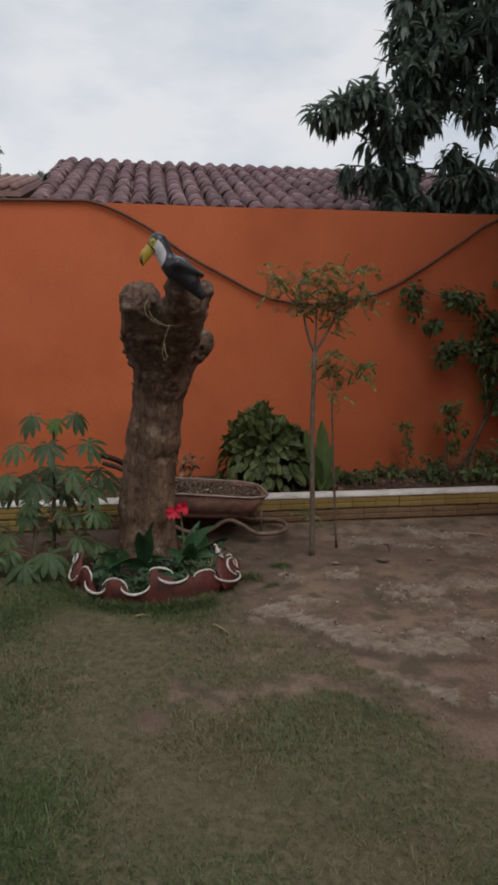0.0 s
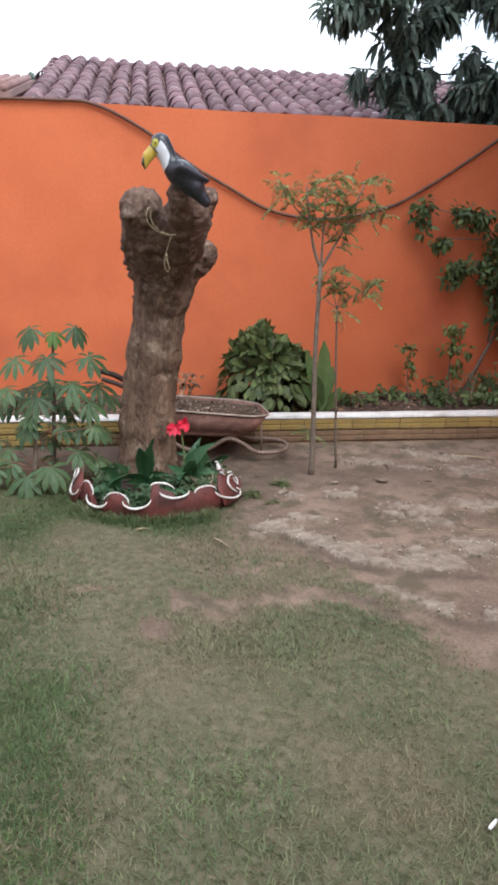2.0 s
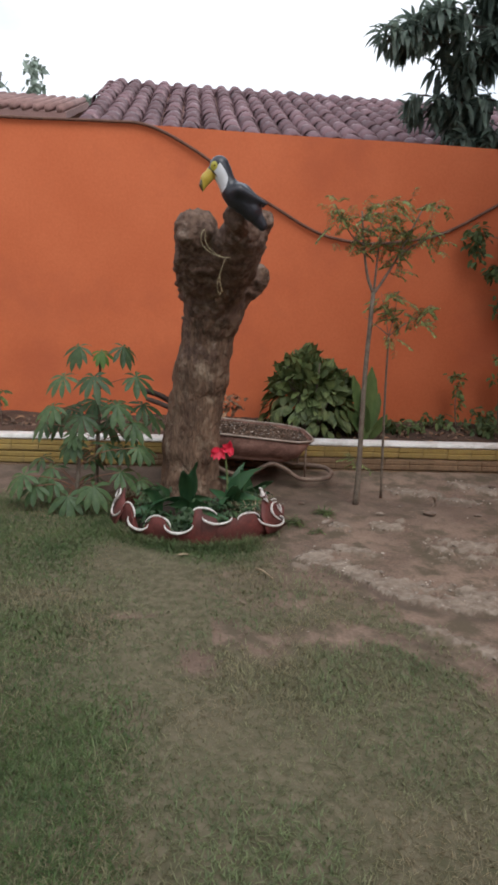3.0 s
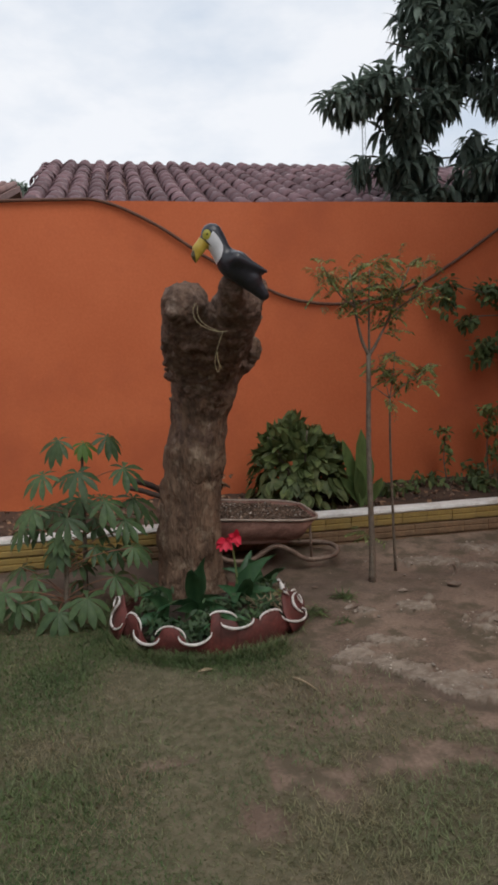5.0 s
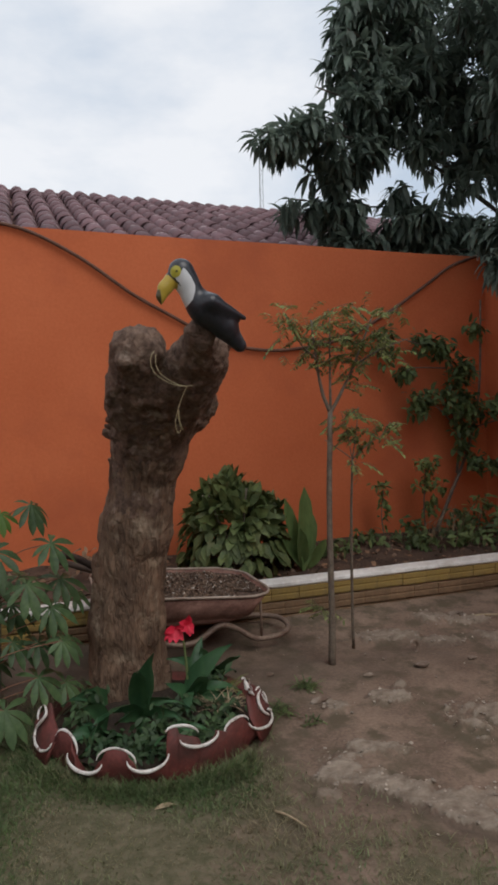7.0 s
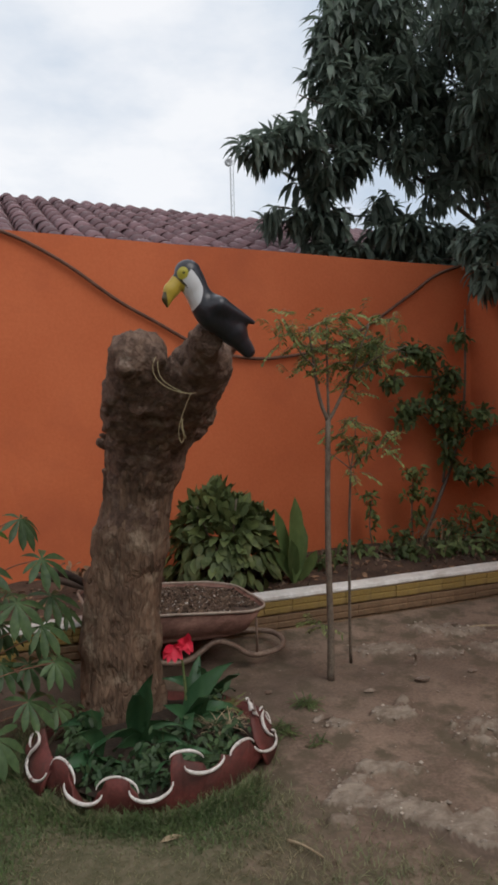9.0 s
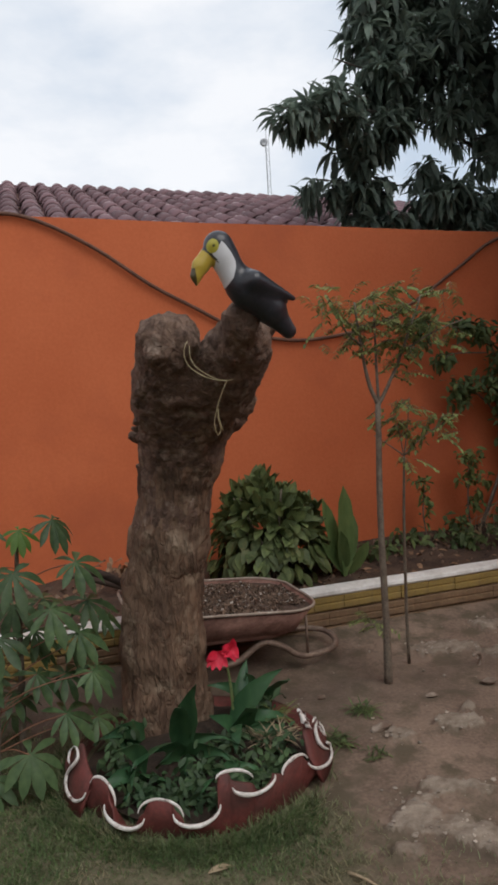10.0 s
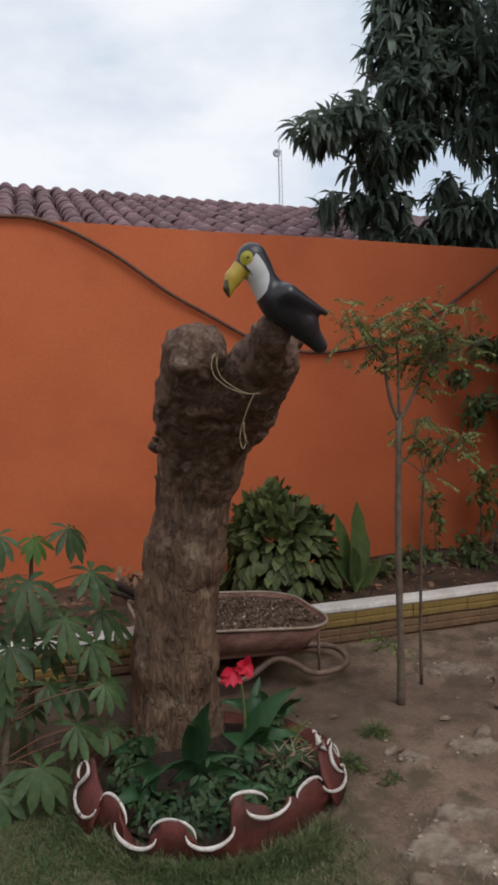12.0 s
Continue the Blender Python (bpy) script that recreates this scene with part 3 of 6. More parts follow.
# ---- the stump ----
STUMP_CONES = [
    ((-0.23, 5.10, -0.12), (-0.22, 5.07, 0.35), 0.19, 0.160), ((-0.22, 5.07, 0.35), (-0.182, 5.04, 0.80), 0.160, 0.160),
    ((-0.175, 5.04, 0.80), (-0.125, 4.96, 1.18), 0.158, 0.158), ((-0.12, 4.96, 1.18), (-0.205, 4.72, 1.42), 0.160, 0.125),
    ((-0.210, 4.72, 1.42), (-0.242, 4.52, 1.592), 0.125, 0.108),
    ((-0.11, 4.93, 1.2), (-0.03, 4.64, 1.44), 0.125, 0.108), ((-0.03, 4.64, 1.44), (0.012, 4.46, 1.575), 0.105, 0.086),
    ((-0.01, 4.44, 1.57), (-0.055, 4.25, 1.645), 0.080, 0.052), ((-0.21, 4.60, 1.47), (-0.02, 4.52, 1.49), 0.082, 0.085), ((-0.08, 4.47, 1.53), (-0.03, 4.38, 1.59), 0.06, 0.055), ((0.01, 4.60, 1.48), (0.112, 4.52, 1.66), 0.085, 0.058), ((0.0, 4.86, 1.36), (0.11, 4.90, 1.40), 0.085, 0.052),
    ((-0.01, 4.96, 1.27), (0.135, 4.92, 1.372), 0.095, 0.064), ((0.04, 4.95, 1.33), (0.135, 4.90, 1.415), 0.06, 0.042),
    ((-0.32, 5.04, -0.1), (-0.25, 5.06, 0.2), 0.13, 0.10), ((-0.13, 5.06, -0.1), (-0.17, 5.06, 0.2), 0.12, 0.09),
    ((-0.315, 5.12, 0.62), (-0.285, 5.1, 0.0), 0.068, 0.12), ((0.01, 4.60, 1.45), (0.025, 4.47, 1.56), 0.078, 0.076)]


def stump():
    base = thing("tree_stump", (-0.22, 5.08, -0.03), "forked dead tree stump with rough brown bark in a tyre planter", "tree stump")

    def field(X, Y, Z):
        return blend_fields([cone_field(X, Y, Z, *c) for c in STUMP_CONES], 0.055)

    verts, faces = surface_net(field, (-0.62, 4.1, -0.16), (0.42, 5.42, 1.84), 0.0105)
    me = mesh_of("trunk", verts, faces, M_BARK)
    normals = np.zeros(len(verts) * 3)
    me.vertices.foreach_get("normal", normals)
    normals = normals.reshape(-1, 3)
    for i, v in enumerate(verts):
        p = Vector(v)
        long_grain = noise.noise(Vector((p.x * 24, p.y * 24, p.z * 6)))
        lump = noise.noise(p * 7.5)
        knob = max(0.0, noise.noise(p * 19 + Vector((3, 1, 7))) - 0.16)
        upper = min(1.0, max(0.0, (p.z - 1.05) / 0.3))
        plate = abs(noise.noise(Vector((p.x * 13, p.y * 13, p.z * 9)) + Vector((9, 9, 2))))
        fine = noise.noise(Vector((p.x * 60, p.y * 60, p.z * 26)))
        burr = max(0.0, noise.noise(p * 31 + Vector((5, 2, 1))) - 0.05) + 0.6 * max(0.0, noise.noise(p * 58) - 0.1)
        flake = max(0.0, noise.noise(Vector((p.x * 30, p.y * 30, p.z * 9)) + Vector((1, 6, 4))) - 0.12)
        verts[i] = v + normals[i] * (0.005 * long_grain + 0.011 * lump + 0.003 * fine + knob * (0.008 + 0.026 * upper) + 0.014 * upper * burr + 0.018 * (1 - upper) * flake - 0.007 * max(0, 0.10 - plate) / 0.10)
    verts = np.asarray(verts)
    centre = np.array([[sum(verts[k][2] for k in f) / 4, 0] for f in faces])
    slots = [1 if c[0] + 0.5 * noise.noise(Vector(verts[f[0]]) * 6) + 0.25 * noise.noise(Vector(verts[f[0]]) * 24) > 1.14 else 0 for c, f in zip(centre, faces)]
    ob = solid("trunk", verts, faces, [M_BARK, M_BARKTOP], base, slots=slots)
    knots = [(-0.315, 4.98, 1.27, 0.016), (0.085, 4.42, 1.52, 0.011), (-0.345, 4.64, 1.40, 0.012), (-0.33, 4.60, 1.50, 0.012), (-0.335, 4.72, 1.33, 0.012), (-0.325, 4.86, 1.30, 0.010), (-0.30, 4.98, 1.14, 0.009), (-0.315, 4.56, 1.57, 0.010)]
    pieces = []
    for x, y, z, r in knots:
        way = unit((x + 0.1, y - 5.0, 0.1))
        a = np.array([x, y, z])
        pieces.append(tube([a - way * 0.04, a - way * 0.01, a + way * r * 0.7, a + way * r], [r * 1.5, r * 1.3, r, r * 0.5], 9, wobble=0.5))
    for v, f in pieces:
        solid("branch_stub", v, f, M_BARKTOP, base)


stump()


def twine():
    base = thing("twine", (-0.12, 4.38, 1.3), "loose loops of yellow twine hung on the stump", "twine")
    loops = [
        [(-0.165, 4.44, 1.615), (-0.20, 4.405, 1.585), (-0.212, 4.395, 1.55), (-0.20, 4.39, 1.51), (-0.165, 4.375, 1.478), (-0.12, 4.36, 1.458), (-0.08, 4.35, 1.452)],
        [(-0.178, 4.44, 1.61), (-0.188, 4.41, 1.575), (-0.19, 4.40, 1.54), (-0.175, 4.39, 1.505), (-0.14, 4.37, 1.475), (-0.10, 4.355, 1.455), (-0.06, 4.35, 1.455)],
        [(-0.085, 4.345, 1.45), (-0.10, 4.36, 1.41), (-0.115, 4.375, 1.36), (-0.122, 4.39, 1.31), (-0.110, 4.40, 1.272), (-0.098, 4.40, 1.29), (-0.110, 4.385, 1.33), (-0.108, 4.38, 1.36)],
        [(-0.112, 4.375, 1.36), (-0.105, 4.385, 1.32), (-0.092, 4.395, 1.285)]]
    for k, loop in enumerate(loops):
        v, f = tube(smooth_path(loop, 6), 0.0013, 5)
        solid("strand", v, f, M_STRING, base)


twine()


def toucan():
    """A painted bird figure, one plain mesh with painted zones."""
    ex, ey, ez, k = -0.157, 4.17, 1.852, 0.00170

    def at(px, py, d=0.0):
        return (ex + (px - 436) * k * 1.05, ey + d, ez - (py - 460) * k)

    cones = [(at(447, 460), at(455, 476), 0.046, 0.042), (at(455, 478), at(478, 522), 0.040, 0.046), (at(496, 536), at(535, 568), 0.062, 0.050),
             (at(540, 580), at(567, 612), 0.040, 0.025), (at(515, 527, 0.015), at(568, 555, 0.02), 0.040, 0.010), (at(500, 526, -0.052), at(571, 556, -0.036), 0.030, 0.008)]
    beak = [(at(428, 478), at(413, 496), 0.028, 0.024), (at(413, 496), at(405, 513), 0.024, 0.016), (at(405, 513), at(405, 527), 0.016, 0.006)]

    def field(X, Y, Z):
        body = blend_fields([cone_field(X, (Y - ey) * 1.05 + ey, Z, *c) for c in cones], 0.02)
        bill = blend_fields([cone_field(X, (Y - ey) * 1.5 + ey, Z, *c) for c in beak], 0.012)
        return blend_fields([body, bill], 0.008)

    verts, faces = surface_net(field, (-0.27, 4.04, 1.54), (0.14, 4.30, 1.96), 0.0046)
    zones = {"bib": [], "face": [], "bill": [], "mark": []}
    for c in verts:
        px, py = (c[0] - ex) / (k * 1.05) + 436, 460 - (c[2] - ez) / k
        d = abs(c[1] - ey)
        inner = np.interp(py, (455, 462, 473, 480, 488, 490), (447, 443, 430, 433, 440, 380))
        outer = np.interp(py, (455, 462, 473, 480, 490, 500, 506, 520, 533), (445, 452, 460, 464, 469, 469, 468, 464, 455))
        zones["bib"].append(min(outer - px, px - inner, py - 454, 534 - py))
        root = ((py - 466) - (px - 416) * 1.04) / 1.44
        zones["face"].append(min(10 * (1 - math.hypot((px - 432) / 9.0, (py - 464) / 12.0)), (d - 0.010) * 900))
        zones["bill"].append(min(root, 437 - px))
        tip = min(py - 500, 404 - px + 0.12 * (py - 515))
        pupil = min(2.5 - math.hypot(px - 433, py - 464), (d - 0.02) * 900)
        zones["mark"].append(max(tip, pupil, min(0.9 - abs(root), 442 - px)))
    me = mesh_of("toucan_figure", verts, faces, PAINTED)
    for name, data in zones.items():
        a = me.attributes.new(name, "FLOAT", "POINT")
        a.data.foreach_set("value", data)
    tagged(new("toucan_figure", me), "glossy painted toucan figure, black with white bib and yellow beak", "statue")


def painted_zones():
    """Black gloss paint with a white, yellow and dark zone each, parted along the zone's edge."""
    m = material("bird_paint", (0.014, 0.014, 0.018), (0.030, 0.029, 0.035), 22, 0.32, 0.25, 90, spec=0.5)
    n, l = m.node_tree.nodes, m.node_tree.links
    b = n["Principled BSDF"]
    colour = b.inputs["Base Color"].links[0].from_socket
    for name, tone in (("bib", (0.62, 0.62, 0.62)), ("face", (0.44, 0.39, 0.05)), ("bill", (0.43, 0.30, 0.04)), ("mark", (0.07, 0.055, 0.02))):
        at = n.new("ShaderNodeAttribute")
        at.attribute_name = name
        edge = n.new("ShaderNodeMapRange")
        edge.inputs["From Min"].default_value = -0.6
        edge.inputs["From Max"].default_value = 0.6
        l.new(at.outputs["Fac"], edge.inputs["Value"])
        mx = n.new("ShaderNodeMix")
        mx.data_type = "RGBA"
        l.new(edge.outputs["Result"], mx.inputs["Factor"])
        l.new(colour, mx.inputs["A"])
        mx.inputs["B"].default_value = (*tone, 1)
        colour = mx.outputs["Result"]
    l.new(colour, b.inputs["Base Color"])
    return m


PAINTED = painted_zones()
toucan()


# ---- the tyre planter ----
TYRE_C = (-0.17, 4.765)
# the cut edge: hanging lips (drop) and standing arches (rise), each from one angle to another, with the heights of its ends and of its middle
ARCS = [
    (187, 206.7, 0.060, 0.012, 0.058), (206.1, 222.6, 0.077, 0.108, 0.049), (218.5, 236.4, 0.052, 0.006, 0.040), (233.1, 250.9, 0.044, 0.087, 0.039),
    (247.3, 264.9, 0.055, 0.020, 0.068), (264.4, 280.0, 0.128, 0.145, 0.109), (270.4, 289.5, 0.106, 0.070, 0.100), (293.8, 311.5, 0.078, 0.106, 0.073),
    (309.0, 336.0, 0.070, 0.008, 0.020)]
# the plain part of the edge, behind the stump
BACK_EDGE = ([340, 352, 366, 385, 400, 420, 440, 465, 490, 518, 538, 547], [0.02, 0.04, 0.02, -0.01, 0.0, -0.02, 0.0, -0.02, -0.01, 0.0, 0.03, 0.05])


def edge_radius(z):
    """The tyre's wall leans outwards towards its low lips."""
    return 0.53 - 0.45 * z


def arc_at(arc, t):
    """Angle and height on one lip or arch, for t from 0 to 1: half an ellipse on a sloping chord."""
    a0, a1, z0, zm, z1 = arc
    turn = math.pi * (t - 0.5)
    u = 0.5 + 0.5 * math.sin(turn)
    chord = z0 + (z1 - z0) * u
    return a0 + (a1 - a0) * u, chord + (zm - (z0 + z1) / 2) * math.cos(turn)


def edge_table():
    """Mean height of the cut edge for each degree from 187 to 547."""
    grid = np.arange(187.0, 547.1, 0.5)
    total, count = np.zeros(len(grid)), np.zeros(len(grid))
    for arc in ARCS:
        line = np.array([arc_at(arc, k / 40) for k in range(41)])
        on = (grid >= arc[0]) & (grid <= arc[1])
        total[on] += np.interp(grid[on], line[:, 0], line[:, 1])
        count[on] += 1
    known = count > 0
    xs = np.concatenate([grid[known], BACK_EDGE[0]])
    zs = np.concatenate([total[known] / count[known], BACK_EDGE[1]])
    return grid, np.interp(grid, xs, zs)


EDGE = edge_table()


def rim_at(a):
    """Radius and height of the rim at an angle."""
    z = float(np.interp((math.degrees(a) - 187) % 360 + 187, *EDGE))
    return edge_radius(z), z


def tyre_planter():
    base = thing("tyre_planter", (TYRE_C[0], TYRE_C[1], -0.04), "old tyre cut into a scalloped planter, red with white edge", "planter")
    n = 480
    verts, faces = [], []
    for i in range(n):
        a = 2 * math.pi * i / n
        r, z = rim_at(a)
        c, s = math.cos(a), math.sin(a)
        g = ground_z(0, TYRE_C[1] + s * 0.48) - 0.03
        ring = [(0.455, g), (0.475, g + 0.03), (0.465 + 0.35 * (r - 0.455), (g + z) / 2), (r - 0.003, z - 0.003), (r - 0.013, z - 0.002), (0.445 + 0.3 * (r - 0.455), (g + z) / 2), (0.43, g)]
        verts += [(TYRE_C[0] + q * c, TYRE_C[1] + q * s, h) for q, h in ring]
    m = 7
    for i in range(n):
        j = (i + 1) % n
        for k in range(m):
            faces.append((i * m + k, j * m + k, j * m + (k + 1) % m, i * m + (k + 1) % m))
    solid("tyre", verts, faces, M_TYRE, base)

    def rubber(angle, z, out=0.0):
        a = math.radians(angle)
        r = edge_radius(z) + out
        return (TYRE_C[0] + r * math.cos(a), TYRE_C[1] + r * math.sin(a), z)

    def brushed(line, wide):
        """A stroke of thick paint along the edge, thin at both ends, worn here and there."""
        taper = [0.35, 0.8, 1.0, 1.05, 1.0, 0.8, 0.35]
        v, f = tube(line, [wide * q for q in taper], 8, wobble=0.5)
        solid("painted_edge", v, f, M_RIM, base, "white painted rim edge")

    for arc in ARCS:
        lip = arc[3] < (arc[2] + arc[4]) / 2
        brushed([rubber(*arc_at(arc, k / 28), 0.005 if lip else -0.008) for k in range(29)], 0.0064 if lip else 0.0052)
    # the curled end: a hook that winds back over a standing red flap
    hook = [(183.5, 0.132), (187.5, 0.140), (191.5, 0.133), (192.6, 0.118), (190.5, 0.090), (188.0, 0.066), (186.9, 0.040), (188.5, 0.020)]
    brushed([rubber(a, z, 0.006) for a, z in smooth_path(hook, 5)], 0.0062)
    brushed([rubber(a, z, 0.012) for a, z in smooth_path([(184.0, 0.130), (182.2, 0.112), (184.0, 0.092), (187.5, 0.090)], 5)], 0.0050)
    def flap(a0, a1, tops, lean):
        """A standing piece of cut rubber, its upper edge running through the heights given."""
        v, f = [], []
        for k in range(13):
            angle = a0 + (a1 - a0) * k / 12
            top = float(np.interp(k / 12, np.linspace(0, 1, len(tops)), tops))
            for h, out in ((top, lean), (top * 0.5, lean * 0.4), (-0.02, 0.0), (-0.02, -0.012), (top * 0.5, lean * 0.4 - 0.011), (top, lean - 0.009)):
                v.append(rubber(angle, h, out))
        for k in range(12):
            f.extend([(k * 6 + q, k * 6 + 6 + q, k * 6 + 6 + (q + 1) % 6, k * 6 + (q + 1) % 6) for q in range(6)])
        f += [(0, 1, 2, 3, 4, 5), (77, 76, 75, 74, 73, 72)]
        solid("flap", v, f, M_TYRE, base, "upright flap of red painted rubber")

    flap(182.5, 206.5, (0.135, 0.147, 0.135, 0.115, 0.10, 0.085), -0.014)
    flap(314, 338, (0.07, 0.13, 0.15, 0.115, 0.10, 0.085, 0.03), -0.012)
    # the torn end by the bare earth, where the paint hangs in strips
    strips = [[(331, 0.022), (325, 0.060), (324, 0.095), (328, 0.120), (335, 0.118)], [(336, 0.012), (334.5, 0.032), (331.5, 0.045)], [(327, 0.142), (332, 0.138), (336, 0.126)], [(337, 0.055), (338, 0.075), (338, 0.10)]]
    for strip, wide in zip(strips, (0.0065, 0.006, 0.0045, 0.0055)):
        brushed([rubber(a, z, 0.006) for a, z in smooth_path(strip, 6)], wide)
    for a0, z0, a1, z1, wide in ((318.5, 0.222, 323.0, 0.135, 0.024), (334.5, 0.110, 336.5, 0.050, 0.015)):
        v, f = [], []
        for k in range(8):
            t = k / 7
            half = wide * math.sin(math.pi * min(1.0, 0.08 + 0.9 * t)) * (1 + 0.25 * math.sin(k * 2.7))
            mid = np.array(rubber(a0 + (a1 - a0) * t, z0 + (z1 - z0) * t, 0.004))
            way = np.array((-math.sin(math.radians(a0)), math.cos(math.radians(a0)), 0.25))
            fold = np.array((math.cos(math.radians(a0)), math.sin(math.radians(a0)), 0)) * 0.006
            v += [mid - way * half, mid + fold, mid + way * half, mid - fold * 0.3]
        for k in range(7):
            f += [(k * 4 + q, k * 4 + 4 + q, k * 4 + 4 + (q + 1) % 4, k * 4 + (q + 1) % 4) for q in range(4)]
        f += [(0, 1, 2, 3), (31, 30, 29, 28)]
        solid("peeling_paint", v, f, M_PEEL, base, "cracked flaking white paint")
    v, f = [(TYRE_C[0], TYRE_C[1], 0.03)], []
    for ring, q in enumerate((0.15, 0.3, 0.44)):
        for i in range(40):
            a = 2 * math.pi * i / 40
            v.append((TYRE_C[0] + q * math.cos(a), TYRE_C[1] + q * math.sin(a), 0.02 - 0.02 * ring + 0.018 * noise.noise(Vector((q * 9 * math.cos(a), q * 9 * math.sin(a), 0)))))
    for i in range(40):
        f.append((0, 1 + i, 1 + (i + 1) % 40))
        for ring in range(2):
            a, b = 1 + ring * 40 + i, 1 + ring * 40 + (i + 1) % 40
            f.append((a, a + 40, b + 40, b))
    solid("planter_soil", v, f, M_PLANTERSOIL, base, "dark soil filling the planter")


tyre_planter()


# ---- the wheelbarrow ----
def wheelbarrow():
    base = thing("wheelbarrow", (0.3, 5.5, 0.0), "rusty red wheelbarrow without wheel, filled with soil as a planter", "wheelbarrow")

    def loop(x0, x1, y0, y1, z0, z1, r, n=6):
        """A rounded rectangle, its height running from z0 at x0 to z1 at x1."""
        out = []
        for cx, cy, a0 in ((x1 - r, y0 + r, -90), (x1 - r, y1 - r, 0), (x0 + r, y1 - r, 90), (x0 + r, y0 + r, 180)):
            for i in range(n + 1):
                a = math.radians(a0 + 90 * i / n)
                x, y = cx + r * math.cos(a), cy + r * math.sin(a)
                out.append((x, y, z0 + (z1 - z0) * (x - x0) / (x1 - x0)))
        return out

    outer = [loop(-0.20, 0.44, 5.36, 5.74, 0.21, 0.17, 0.08), loop(-0.27, 0.52, 5.29, 5.84, 0.26, 0.21, 0.10), loop(-0.34, 0.622, 5.20, 5.90, 0.415, 0.335, 0.19)]
    inner = [loop(-0.336, 0.618, 5.204, 5.896, 0.412, 0.332, 0.188), loop(-0.264, 0.514, 5.296, 5.834, 0.265, 0.215, 0.10)]
    n = len(outer[0])
    verts = [p for lp in outer + inner for p in lp]
    for i in range(2 * n, 4 * n):
        x, y, z = verts[i]
        verts[i] = (x + 0.006 * noise.noise(Vector((x * 5, y * 5, 1))), y + 0.008 * noise.noise(Vector((x * 4, y * 4, 8))), z + 0.008 * noise.noise(Vector((x * 6, y * 6, 3))))
    faces = [(k * n + i, k * n + (i + 1) % n, (k + 1) * n + (i + 1) % n, (k + 1) * n + i) for k in range(4) for i in range(n)]
    faces.append(tuple(range(n)))
    tray = solid("tray", verts, faces, M_TRAY, base)
    rim = [verts[2 * n + i % n] for i in range(n + 1)]
    v, f = tube(rim, 0.0075, 8, closed_ends=False)
    solid("rolled_edge", v, f, M_TRAYRIM, tray, "worn pale rolled edge")
    top = loop(-0.325, 0.607, 5.215, 5.885, 0.40, 0.318, 0.18)
    v, f = [(0.15, 5.55, 0.375)], []
    for s in (0.4, 0.75, 1.0):
        for p in top:
            q = np.array([0.15, 5.55, 0.375]) * (1 - s) + np.array(p) * s
            q[2] += 0.012 * noise.noise(Vector(q * 12)) + 0.01 * (1 - s)
            v.append(q)
    for i in range(n):
        f.append((0, 1 + i, 1 + (i + 1) % n))
        for s in range(2):
            a, b = 1 + s * n + i, 1 + s * n + (i + 1) % n
            f.append((a, a + n, b + n, b))
    solid("soil_fill", v, f, M_POTSOIL, base, "dark potting soil with white grit")
    tube_path = [(-0.15, 5.36, 0.20), (0.02, 5.35, 0.10), (0.17, 5.34, 0.09), (0.32, 5.34, 0.165), (0.42, 5.34, 0.135), (0.53, 5.34, 0.065), (0.66, 5.36, 0.055), (0.75, 5.41, 0.06), (0.785, 5.50, 0.075),
                 (0.76, 5.60, 0.085), (0.66, 5.66, 0.09), (0.5, 5.68, 0.10), (0.32, 5.68, 0.165), (0.1, 5.69, 0.10)]
    v, f = tube(smooth_path(tube_path, 8), 0.016, 10)
    solid("frame_tube", v, f, M_TUBE, base, "bent rusty steel tube")
    for y in (5.345, 5.67):
        v, f = tube([(0.565, y, 0.30), (0.567, y, 0.07)], 0.008, 8)
        solid("strut", v, f, M_TUBE, base)
    for y, z in ((5.40, 0.0), (5.72, -0.10)):
        v, f = tube(smooth_path([(-0.56, y, 0.645 + z), (-0.42, y, 0.597 + z), (-0.2, y, 0.44 + z * 0.4), (0.05, y, 0.22)], 5), [0.017, 0.019, 0.02, 0.02], 9, wobble=0.2)
        solid("handle_bar", v, f, M_GRIP, base, "dark wooden handle bar")
    # grit lying in the soil
    pieces = []
    for _ in range(5200):
        x, y = rnd(-0.28, 0.585), rnd(5.25, 5.85)
        if (x > 0.42 or x < -0.2) and abs(y - 5.55) > 0.2:
            continue
        s = min(1.0, max(abs(x - 0.15) / 0.475, abs(y - 5.55) / 0.335))
        z = 0.402 - 0.082 * (x + 0.325) / 0.95 + 0.026 * (1 - s) + rnd(-0.004, 0.006)
        r = rnd(0.004, 0.011)
        a, b, c = unit(ball_way()), unit(ball_way()), unit(ball_way())
        o = np.array([x, y, z])
        pieces.append(([o + a * r, o + b * r, o + c * r, o - (a + b + c) * r * 0.6], [(0, 1, 2), (0, 3, 1), (1, 3, 2), (0, 2, 3)]))
    v, f = join(pieces[:300])
    tagged(solid("white_grit", v, f, M_PEBBLE, base, "white grit in the soil", smooth=False), kind="stuff")
    v, f = join(pieces[300:])
    tagged(solid("loose_soil", v, f, M_CRUMB, base, "loose crumbly soil", smooth=False), kind="stuff")


wheelbarrow()


